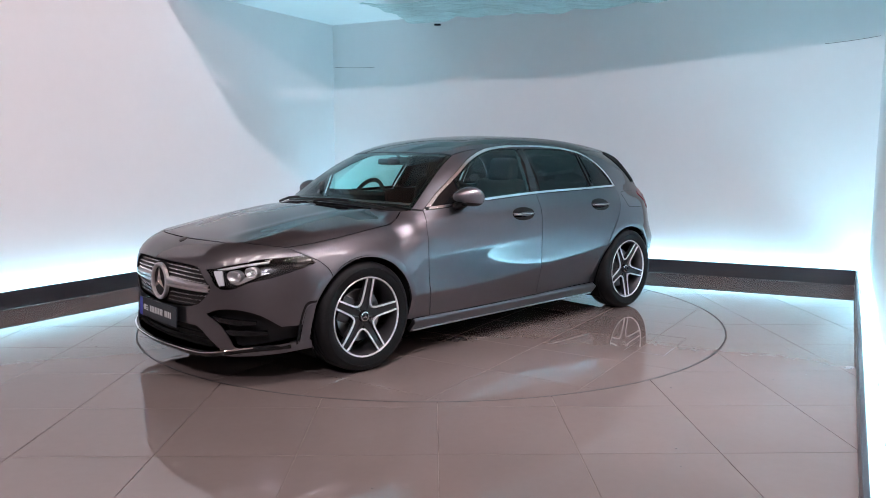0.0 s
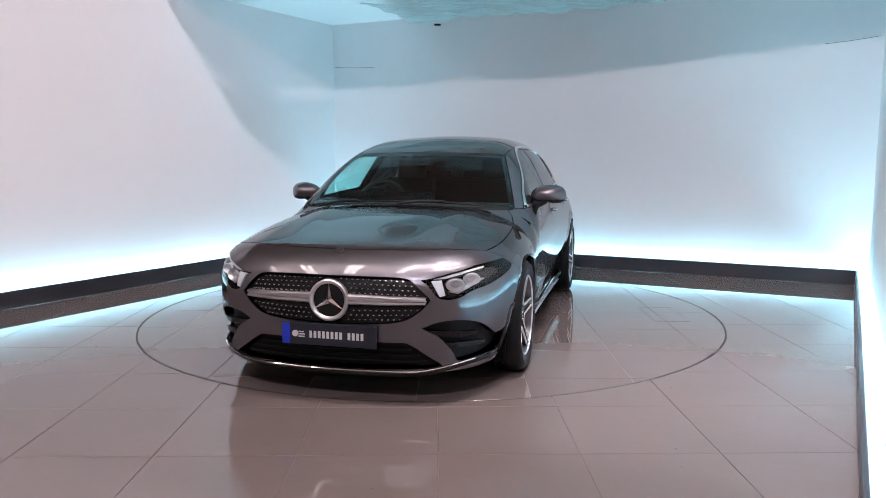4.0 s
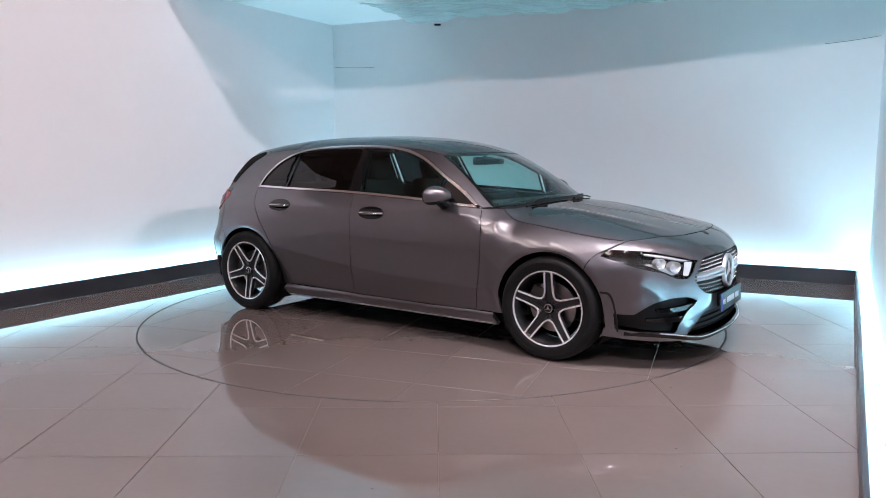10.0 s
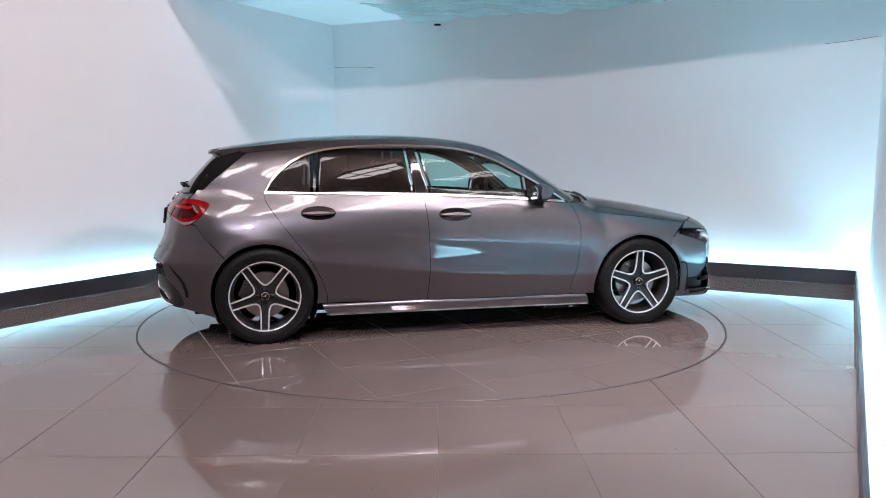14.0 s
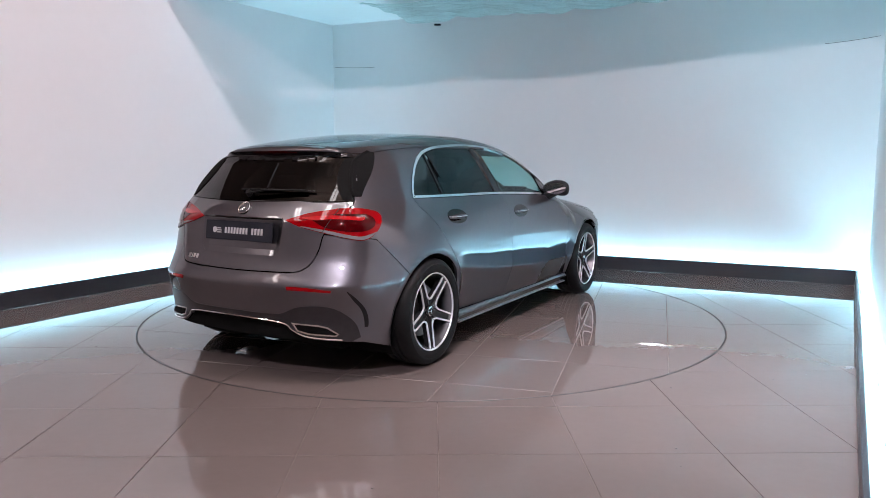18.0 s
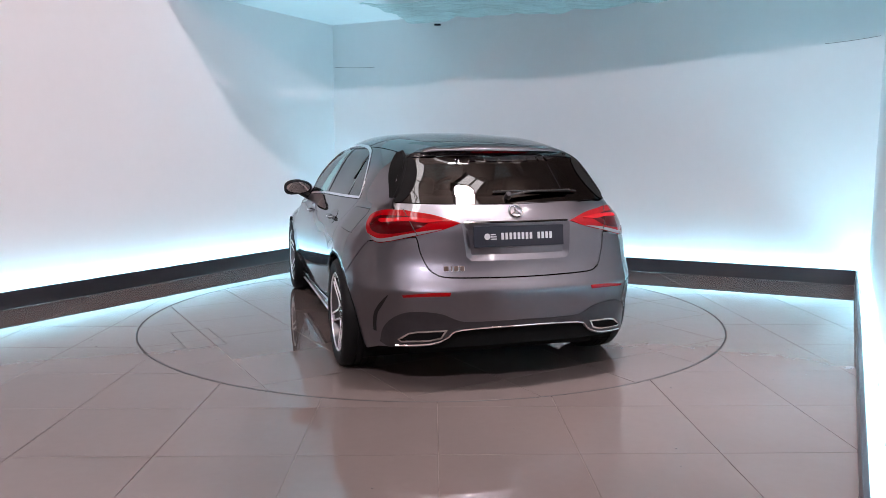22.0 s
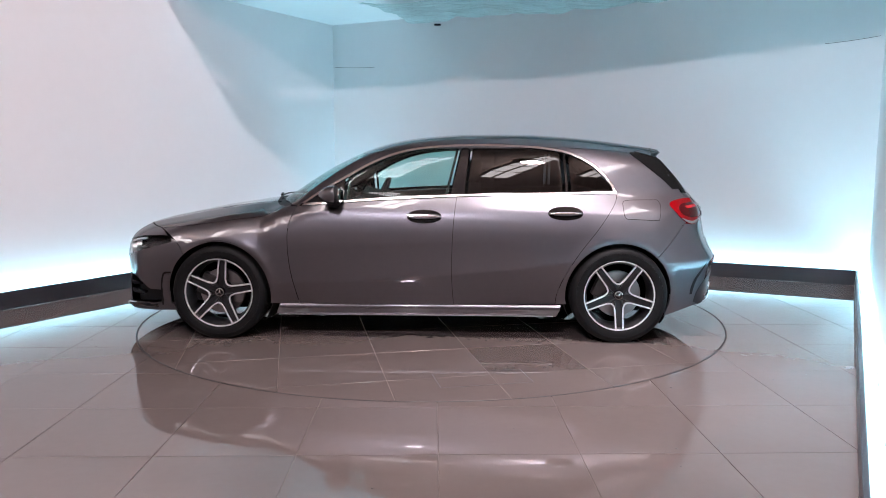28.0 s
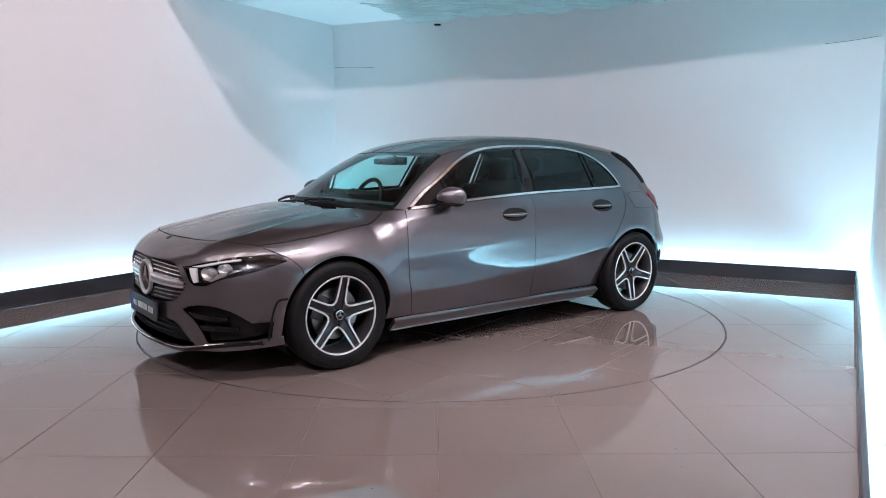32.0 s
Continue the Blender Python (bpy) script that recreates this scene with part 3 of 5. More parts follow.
def body(x, y, z):
    """Below zero inside the car's outer skin."""
    a = np.abs(y)
    side = a - side_width(x, z)
    bow = 0.20 * smooth01((x - 0.1) / 0.6) * (1 - 0.6 * smooth01((x - 1.25) / 0.5))
    xe = x + bow * a * a
    on_bonnet = smooth01((x - 0.95) / 0.15)
    crown = (0.125 - 0.075 * smooth01((x - 0.8) / 0.5)) * a * a + on_bonnet * 0.15 * fold(a - 0.50 - 0.05 * (x - 1.1), 0.012)
    slope = (TOP(xe + 0.01) - TOP(xe - 0.01)) / 0.02
    top = (z - TOP(xe) + crown) / np.sqrt(1 + slope ** 2)
    dome = 0.004 * np.exp(-((a - 0.40 - 0.10 * (1.6 - x)) / 0.06) ** 2) * smooth01((x - 1.1) / 0.2) * smooth01((2.05 - x) / 0.3)
    top = top - dome
    nose = x - NOSE(z) + BOW_F(a)
    tail = TAIL(z) - x + BOW_R(a)
    k_ts = 0.13 + 0.07 * smooth01((x - 0.75) / 0.35) + 0.03 * smooth01((-1.0 - x) / 0.5)
    f = smax(side, top, k_ts)
    f = smax(f, nose, 0.13)
    f = smax(f, tail, 0.025 + 0.125 * smooth01((1.02 - z) / 0.2))
    return smax(f, 0.12 - z, 0.04)


def gradient(p):
    e = 1e-4
    g = np.stack([(body(*(p + d).T) - body(*(p - d).T)) for d in (np.array((e, 0, 0)), np.array((0, e, 0)), np.array((0, 0, e)))], 1)
    return g / (np.linalg.norm(g, axis=1)[:, None] + 1e-12)


def root(fn, lo, hi, n):
    lo, hi = np.full(n, lo), np.full(n, hi)
    for _ in range(42):
        m = (lo + hi) / 2
        ins = fn(m) < 0
        lo, hi = np.where(ins, m, lo), np.where(ins, hi, m)
    return (lo + hi) / 2


def on_side(q):
    q = np.atleast_2d(np.asarray(q, float))
    y = root(lambda m: body(q[:, 0], m, q[:, 1]), 0.0, 1.05, len(q))
    return np.stack([q[:, 0], y, q[:, 1]], 1)


def on_top(q):
    q = np.atleast_2d(np.asarray(q, float))
    z = root(lambda m: body(q[:, 0], q[:, 1], m), 0.45, 1.6, len(q))
    return np.stack([q[:, 0], q[:, 1], z], 1)


FC, RC = 1.15, -1.15


def polar(c, s):
    def lift(q):
        q = np.atleast_2d(np.asarray(q, float))
        co, si = s * np.cos(q[:, 0]), np.sin(q[:, 0])
        r = root(lambda m: body(c + m * co, m * si, q[:, 1]), 0.02, 1.7, len(q))
        return np.stack([c + r * co, r * si, q[:, 1]], 1)
    return lift


on_front, on_rear = polar(FC, 1), polar(RC, -1)


def front_yz(q):
    """Surface points of the nose from pairs y, z."""
    q = np.atleast_2d(np.asarray(q, float))
    x = root(lambda m: body(m, q[:, 0], q[:, 1]), 0.5, 2.5, len(q))
    return np.stack([x, q[:, 0], q[:, 1]], 1)


def rear_yz(q):
    q = np.atleast_2d(np.asarray(q, float))
    x = -root(lambda m: body(-m, q[:, 0], q[:, 1]), 0.5, 2.5, len(q))
    return np.stack([x, q[:, 0], q[:, 1]], 1)


FLAT = {"side": lambda p: p[:, [0, 2]], "top": lambda p: p[:, :2],
        "front": lambda p: np.stack([np.arctan2(p[:, 1], p[:, 0] - FC), p[:, 2]], 1),
        "rear": lambda p: np.stack([np.arctan2(p[:, 1], RC - p[:, 0]), p[:, 2]], 1)}
LIFT = {"side": on_side, "top": on_top, "front": on_front, "rear": on_rear}


def panel(name, chart, outline, mat, parent, label="", holes=(), step=0.03, gap=0.0022, flange=0.02, lift=0.0, mirror=False, mats=None):
    """A sheet of the body skin inside an outline, with a turned-in edge."""
    p2 = inset(outline, gap) if gap else outline
    v2, f = mesh2d(p2, holes, step)
    p = LIFT[chart](v2)
    n = gradient(p)
    p = p + n * lift
    fn = np.cross(p[f[:, 1]] - p[f[:, 0]], p[f[:, 2]] - p[f[:, 0]])
    if np.sum(fn * n[f[:, 0]]) < 0:
        f = f[:, ::-1]
    es = border(f)
    verts, norms, faces = list(p), list(n), [tuple(q) for q in f]
    if flange:
        idx = {}
        for a, b in es:
            for q in (a, b):
                if q not in idx:
                    idx[q] = len(verts)
                    verts += [p[q], p[q] - n[q] * flange]
                    norms += [n[q], n[q]]
        for a, b in es:
            i, j = idx[a], idx[b]
            d = p[b] - p[a]
            s = np.cross(d, n[a])
            s /= np.linalg.norm(s) + 1e-9
            for q in (i, i + 1, j, j + 1):
                norms[q] = s
            faces.append((j, i, i + 1, j + 1))
    verts, norms = np.array(verts), np.array(norms)
    if mirror:
        verts, norms = verts * (1, -1, 1), norms * (1, -1, 1)
        faces = [q[::-1] for q in faces]
    return link_mesh(name, verts, faces, mat, parent, label, smooth=True, normals=norms)


def both(*args, **kw):
    return [panel(*args, **kw), panel(*args, mirror=True, **kw)]


def arch(c, a0, a1, r=ARCH_R):
    a = np.radians(np.linspace(a0, a1, max(3, int(abs(a1 - a0) / 4) + 1)))
    return np.stack([c + r * np.cos(a), HUB_Z + r * np.sin(a)], 1)


CAR = new("car")
tagged(CAR, "metallic grey five-door hatchback car with twin-spoke alloy wheels", "car")

# seams that neighbouring panels share
BELT = [(-1.355, 1.004), (-0.9, 0.995), (-0.3, 0.984), (0.3, 0.956), (0.83, 0.917)]
DLO_TOP = [(-1.355, 1.012), (-1.318, 1.085), (-1.258, 1.155), (-1.175, 1.223), (-1.05, 1.283), (-0.89, 1.316), (-0.73, 1.330), (-0.525, 1.339), (-0.32, 1.339), (-0.12, 1.330), (0.085, 1.303),
           (0.285, 1.238), (0.487, 1.130), (0.66, 1.030), (0.83, 0.917)]
DOOR_F = [(0.83, 0.917), (0.872, 0.80), (0.880, 0.66), (0.868, 0.50), (0.843, 0.37), (0.818, 0.245)]
DOOR_M = [(-0.268, 0.983), (-0.248, 0.80), (-0.238, 0.60), (-0.238, 0.42), (-0.248, 0.245)]
DOOR_R = [(-1.355, 1.004), (-1.335, 0.94), (-1.215, 0.77), (-1.085, 0.60), (-1.0, 0.45), (-0.955, 0.33), (-0.945, 0.245)]
WS_EDGE = [(0.885, 0.725), (0.75, 0.685), (0.55, 0.62), (0.37, 0.565)]
ROOF_EDGE = [(0.37, 0.565), (0.0, 0.578), (-0.5, 0.582), (-1.0, 0.565), (-1.4, 0.535), (-1.63, 0.505)]
GATE_EDGE = [(0.50, 1.318), (0.545, 1.20), (0.60, 1.08), (0.645, 0.99), (0.615, 0.90), (0.555, 0.83)]
HOOD_SIDE = [(0.945, 0.693), (1.01, 0.731), (1.11, 0.757), (1.26, 0.774), (1.47, 0.777), (1.66, 0.763), (1.80, 0.733)]
COWL_EDGE = [(0.905, 0.722), (0.925, 0.710), (0.945, 0.693)]
s_belt, s_dlo, s_df, s_dm, s_dr = (on_side(cr(q)) for q in (BELT, DLO_TOP, DOOR_F, DOOR_M, DOOR_R))
s_ws, s_roof, s_hood, s_cowl = (on_top(cr(q)) for q in (WS_EDGE, ROOF_EDGE, HOOD_SIDE, COWL_EDGE))
s_gate = rear_yz(cr(GATE_EDGE))
side2, top2, front2, rear2 = FLAT["side"], FLAT["top"], FLAT["front"], FLAT["rear"]

quarter_seam = [(-1.80, 0.80), (-1.72, 0.70), (-AXLE - ARCH_R * math.cos(radians(46)), HUB_Z + ARCH_R * math.sin(radians(46)))]
both("body_side", "side", ring_of(side2(s_dlo), side2(s_ws), side2(s_roof), side2(s_gate)[1:-1], cr(quarter_seam), arch(-AXLE, 134, -13), cr([(-1.022, 0.245), (-0.945, 0.245)]), cr(DOOR_R[::-1])), M_PAINT, CAR)
fender_seam = [(AXLE + ARCH_R * math.cos(radians(48)), HUB_Z + ARCH_R * math.sin(radians(48))), (1.625, 0.640), (1.668, 0.684)]
both("front_fender", "side", ring_of(cr(DOOR_F), cr([(0.818, 0.245), (1.022, 0.245)]), arch(AXLE, 193, 48), cr(fender_seam), side2(s_hood[::-1]), side2(s_cowl[::-1])), M_PAINT, CAR, step=0.016)
DOORS = {}
DOORS["f"] = both("front_door", "side", ring_of(cr(DOOR_F), cr([(0.818, 0.245), (-0.248, 0.245)]), cr(DOOR_M[::-1]), cr([q for q in BELT if q[0] > -0.26])), M_PAINT, CAR, step=0.013)
DOORS["r"] = both("rear_door", "side", ring_of(cr(DOOR_M), cr([(-0.248, 0.245), (-0.945, 0.245)]), cr(DOOR_R[::-1]), cr([q for q in BELT if q[0] < -0.27])), M_PAINT, CAR, step=0.013)

roof_front = on_top(cr([(0.37, 0.565), (0.42, 0.40), (0.455, 0.2), (0.465, 0.0), (0.455, -0.2), (0.42, -0.40), (0.37, -0.565)]))
flip = np.array((1, -1, 1))
roof_back = on_top(cr([(-1.63, -0.505), (-1.655, -0.3), (-1.665, 0), (-1.655, 0.3), (-1.63, 0.505)]))
panel("roof", "top", ring_of(top2(s_roof[::-1]), top2(roof_front), top2(s_roof * flip), top2(roof_back)), M_PAINT, CAR, step=0.04)
hf = [(1.80, 0.733), (1.87, 0.665), (1.945, 0.545), (2.0, 0.40), (2.03, 0.20)]
hood_front = on_top(cr(hf + [(2.042, 0.0)] + [(x, -y) for x, y in reversed(hf)]))
hb = [(0.945, -0.693), (0.99, -0.62), (1.045, -0.46), (1.08, -0.25)]
hood_back = on_top(cr(hb + [(1.09, 0.0)] + [(x, -y) for x, y in reversed(hb)]))
panel("bonnet", "top", ring_of(top2(s_hood), top2(hood_front), top2(s_hood[::-1] * flip), top2(hood_back)), M_PAINT, CAR, step=0.035)
ws_low = on_top(cr([(0.885, 0.725), (0.93, 0.62), (1.01, 0.4), (1.045, 0.0), (1.01, -0.4), (0.93, -0.62), (0.885, -0.725)]))
panel("windscreen", "top", ring_of(top2(s_ws[::-1]), top2(ws_low), top2(s_ws * flip), top2(roof_front[::-1])), M_GLASS, CAR, step=0.05, lift=-0.003, flange=0)
panel("scuttle", "top", ring_of(top2(ws_low[::-1]), top2(s_cowl * flip), top2(hood_back), top2(s_cowl[::-1])), M_BLACK, CAR, step=0.04, lift=-0.018, flange=0)

# glass of the doors
def dlo_between(xa, xb):
    """Window outline between two slanted cuts given as (x at the belt, x at the top)."""
    top = cr(DLO_TOP)
    low = cr(BELT)
    def cut(q, c):
        t = np.clip((q[:, 1] - 0.98) / 0.36, 0, 1)
        return q[:, 0] - (c[0] + (c[1] - c[0]) * t)
    t_ok = top[(cut(top, xa) > 0) & (cut(top, xb) < 0)]
    l_ok = low[(cut(low, xa) > 0) & (cut(low, xb) < 0)]
    return ring_of(t_ok, l_ok[::-1])


ring_fglass = dlo_between((-0.205, -0.285), (0.50, 0.50))
both("front_window", "side", ring_fglass, M_GLASS, CAR, lift=-0.006, flange=0, gap=0.001, step=0.05)
both("window_seal", "side", ring_fglass, M_GLOSSBLACK, CAR, "black seal round the door glass", holes=[inset(ring_fglass, 0.026)], lift=-0.009, flange=0, gap=0.001, step=0.05)
both("mirror_triangle", "side", dlo_between((0.50, 0.50), (2, 2)), M_GLOSSBLACK, CAR, "black triangle ahead of the door window", lift=-0.004, flange=0.01, gap=0.001, step=0.05)
both("b_pillar_cover", "side", dlo_between((-0.325, -0.36), (-0.205, -0.285)), M_GLOSSBLACK, CAR, lift=-0.004, step=0.05)
both("rear_window", "side", dlo_between((-1.005, -0.99), (-0.325, -0.36)), M_PRIVACY, CAR, lift=-0.006, flange=0, gap=0.001, step=0.05)
both("window_divider", "side", dlo_between((-1.03, -1.015), (-1.005, -0.99)), M_GLOSSBLACK, CAR, lift=-0.003, step=0.05)
both("quarter_window", "side", dlo_between((-3, -3), (-1.03, -1.015)), M_PRIVACY, CAR, lift=-0.006, flange=0, gap=0.001, step=0.05)
dlo_ring = ring_of(cr(DLO_TOP), cr(BELT[::-1]))
both("window_surround", "side", dlo_ring, M_BRIGHT, CAR, "bright chrome window surround", holes=[inset(dlo_ring, 0.0155)], lift=0.003, gap=0.001, flange=0.012, step=0.05)

# nose
nose_low = front2(on_side(arch(AXLE, 48, -26)))
z_low = 0.165
a_end = nose_low[-1]
front_ring = ring_of(front2(hood_front), front2(on_side(cr(fender_seam))[::-1]) * (-1, 1), nose_low * (-1, 1), np.stack([np.linspace(-a_end[0], a_end[0], 90), np.full(90, z_low) + 0.02 * np.linspace(-1, 1, 90) ** 2], 1), nose_low[::-1], front2(on_side(cr(fender_seam))))


def nose_curve(pts, step=0.02):
    """Closed outline on the nose from pairs y, z."""
    q = cr(list(pts) + [pts[0]], step)[:-1]
    return front2(front_yz(q))


def twin(pts):
    return list(pts) + [(-y, z) for y, z in reversed(pts)]


GRILLE = [(0.0, 0.657), (0.25, 0.656), (0.38, 0.651), (0.425, 0.637), (0.475, 0.592), (0.517, 0.548), (0.512, 0.528), (0.46, 0.475), (0.39, 0.436), (0.25, 0.416), (0.0, 0.410)]
h_grille = nose_curve(GRILLE + [(-y, z) for y, z in GRILLE[-2:0:-1]])
head_in = front_yz([(0.711, 0.702), (0.683, 0.692), (0.574, 0.664), (0.505, 0.646), (0.470, 0.640), (0.500, 0.622), (0.535, 0.575), (0.564, 0.548), (0.604, 0.541), (0.655, 0.549), (0.716, 0.582)])
head_out = on_side([(1.928, 0.606), (1.80, 0.643), (1.69, 0.673), (1.71, 0.702), (1.75, 0.714), (1.839, 0.712)])
head_3d = np.vstack([head_out[2:], head_in, head_out[:2]])
h_head = front2(cr(np.vstack([head_3d, head_3d[:1]]), 0.02))[:-1]
LOWER = [(0.0, 0.322), (0.35, 0.324), (0.42, 0.314), (0.50, 0.262), (0.575, 0.210), (0.55, 0.194), (0.3, 0.185), (0.0, 0.183)]
h_lower = nose_curve(LOWER + [(-y, z) for y, z in LOWER[-2:0:-1]])
INTAKE = [(0.478, 0.398), (0.555, 0.427), (0.662, 0.434), (0.748, 0.406), (0.80, 0.335), (0.825, 0.262), (0.80, 0.236), (0.72, 0.225), (0.648, 0.226), (0.625, 0.27), (0.565, 0.345)]
h_intake = nose_curve(INTAKE)
mirror2 = lambda q: (q * (-1, 1))[::-1]
panel("front_bumper", "front", front_ring, M_PAINT, CAR, holes=[h_grille, h_head, mirror2(h_head), h_lower, h_intake, mirror2(h_intake)], step=0.03)

# tail


def tail_poly(*pieces):
    return rear2(rear_yz(ring_of(*pieces)))


gt = cr([(0.0, 1.264), (0.30, 1.260), (0.524, 1.248)])
gs = cr([(0.524, 1.248), (0.545, 1.20), (0.60, 1.08), (0.636, 1.010)])
gb = cr([(0.636, 1.010), (0.45, 1.004), (0.2, 1.0), (0.0, 1.0)])
def sym(c):
    return (c * (-1, 1))[::-1]


panel("rear_screen", "rear", tail_poly(gt, gs, gb, sym(gb), sym(gs), sym(gt)), M_PRIVACY, CAR, "dark tinted rear screen", step=0.04, lift=-0.002, flange=0)
g_lip = cr([(0.0, 1.287), (0.30, 1.284), (0.512, 1.276)])
sp_side = cr([(0.506, 1.303), (0.510, 1.290), (0.512, 1.276)])
sp_ring = ring_of(rear2(roof_back), rear2(rear_yz(sp_side)), rear2(rear_yz(g_lip[::-1])), rear2(rear_yz(sym(g_lip)[::-1])), rear2(rear_yz(sym(sp_side))))
panel("spoiler", "rear", sp_ring, M_PAINT, CAR, step=0.025)
lip_side = cr([(0.512, 1.276), (0.518, 1.262), (0.524, 1.248)])
panel("spoiler_lip", "rear", tail_poly(g_lip, lip_side, gt[::-1], sym(gt)[::-1], sym(lip_side), sym(g_lip)), M_GLOSSBLACK, CAR, "gloss black underside of the roof spoiler", step=0.025)
gate_side = cr([(0.636, 1.010), (0.645, 0.985), (0.615, 0.90), (0.555, 0.83), (0.537, 0.75), (0.500, 0.665), (0.455, 0.632)])
gate_low = cr([(0.455, 0.632), (0.40, 0.623), (0.2, 0.619), (0.0, 0.618)])
PLATE_HOLE = [(-0.300, 0.730), (-0.275, 0.705), (0.275, 0.705), (0.300, 0.730), (0.315, 0.895), (0.30, 0.905), (-0.30, 0.905), (-0.315, 0.895)]
h_plate = rear2(rear_yz(ring_of(*[cr([PLATE_HOLE[i], PLATE_HOLE[(i + 1) % 8]]) for i in range(8)])))
panel("tailgate", "rear", tail_poly(sym(gb), gb[::-1], gate_side, gate_low, sym(gate_low), sym(gate_side)), M_PAINT, CAR, holes=[h_plate], step=0.03, gap=0.0045)
rb_top = np.vstack([s_gate[-1:], rear_yz(gate_side[gate_side[:, 1] < 0.83]), rear_yz(gate_low)])
rear_arch = rear2(on_side(arch(-AXLE, 134, 206)))
a_r = rear_arch[-1]
low_half = cr([(0.0, 0.353), (0.33, 0.341), (0.40, 0.304), (0.48, 0.262), (0.66, 0.246), (0.74, 0.232)])
rear_low = np.vstack([[(-a_r[0], a_r[1])], rear2(rear_yz(sym(low_half))), rear2(rear_yz(low_half)), [(a_r[0], a_r[1])]])
q_seam = rear2(on_side(cr(quarter_seam)))
rear_ring = ring_of(rear2(rb_top), rear2(rb_top[::-1] * flip), q_seam * (-1, 1), rear_arch * (-1, 1), rear_low, rear_arch[::-1], q_seam[::-1])
panel("rear_bumper", "rear", rear_ring, M_PAINT, CAR, step=0.03)


# dark inner skins behind the seams, linings in the cabin
def grow(ring, g=0.008):
    return inset(ring, -g)


ring_fender = ring_of(cr(DOOR_F), cr([(0.818, 0.245), (1.022, 0.245)]), arch(AXLE, 193, 48), cr(fender_seam), side2(s_hood[::-1]), side2(s_cowl[::-1]))
ring_fdoor = ring_of(cr(DOOR_F), cr([(0.818, 0.245), (-0.248, 0.245)]), cr(DOOR_M[::-1]), cr([q for q in BELT if q[0] > -0.26]))
ring_rdoor = ring_of(cr(DOOR_M), cr([(-0.248, 0.245), (-0.945, 0.245)]), cr(DOOR_R[::-1]), cr([q for q in BELT if q[0] < -0.27]))
ring_side = ring_of(side2(s_dlo), side2(s_ws), side2(s_roof), side2(s_gate)[1:-1], cr(quarter_seam), arch(-AXLE, 134, -13), cr([(-1.022, 0.245), (-0.945, 0.245)]), cr(DOOR_R[::-1]))
both("inner_fender", "side", inset(ring_fender, 0.004), M_UNDER, CAR, lift=-0.021, flange=0, gap=0, step=0.06)
both("door_lining", "side", grow(ring_fdoor, 0.004), M_CABIN, CAR, lift=-0.023, flange=0, gap=0, step=0.06)
both("door_lining", "side", grow(ring_rdoor, 0.004), M_CABIN, CAR, lift=-0.023, flange=0, gap=0, step=0.06)
both("pillar_lining", "side", inset(ring_side, 0.001), M_CABIN, CAR, lift=-0.0215, flange=0, gap=0, step=0.06)
panel("headlining", "top", ring_of(top2(s_roof[::-1]), top2(roof_front), top2(s_roof * flip), top2(roof_back)), M_LINING, CAR, "pale grey headlining", lift=-0.03, flange=0, gap=0.01, step=0.07)
panel("inner_bonnet", "top", ring_of(top2(s_hood), top2(hood_front), top2(s_hood[::-1] * flip), top2(hood_back)), M_UNDER, CAR, lift=-0.024, flange=0, gap=0.002, step=0.07)
panel("inner_tailgate", "rear", tail_poly(sym(gb), gb[::-1], gate_side, gate_low, sym(gate_low), sym(gate_side)), M_UNDER, CAR, lift=-0.045, flange=0, gap=-0.006, step=0.07)
panel("glass_border", "rear", tail_poly(gt, gs, gb, sym(gb), sym(gs), sym(gt)), M_GLOSSBLACK, CAR, "black screen-printed glass border", holes=[inset(tail_poly(gt, gs, gb, sym(gb), sym(gs), sym(gt)), 0.042)], lift=-0.006, flange=0, gap=0.0, step=0.05)
ws_ring = ring_of(top2(s_ws[::-1]), top2(ws_low), top2(s_ws * flip), top2(roof_front[::-1]))
panel("windscreen_border", "top", ws_ring, M_GLOSSBLACK, CAR, "black screen-printed windscreen border", holes=[inset(ws_ring, 0.028)], lift=-0.008, flange=0, gap=0.0, step=0.06)
panel("bumper_liner", "rear", inset(rear_ring, 0.003), M_UNDER, CAR, lift=-0.03, flange=0, gap=0, step=0.06)

# black fins beside the rear screen
fin_a = side2(s_gate)
fin_a = fin_a[(fin_a[:, 1] > 1.03) & (fin_a[:, 1] < 1.296)] + (0.002, 0)
fin_b = np.array([(-1.47, 1.278), (-1.53, 1.228), (-1.606, 1.164), (-1.69, 1.094), (fin_a[fin_a[:, 1].argmin(), 0] + 0.045, 1.03)])
if fin_a[0, 1] < fin_a[-1, 1]:
    fin_b = fin_b[::-1]
both("screen_fin", "side", ring_of(cr(fin_a), cr(np.vstack([fin_a[-1:], fin_b[-1:]])), cr(fin_b[::-1]), cr(np.vstack([fin_b[:1], fin_a[:1]]))), M_UNDER, CAR, "black fin beside the rear screen", lift=0.004, flange=0.006, gap=0, step=0.03)

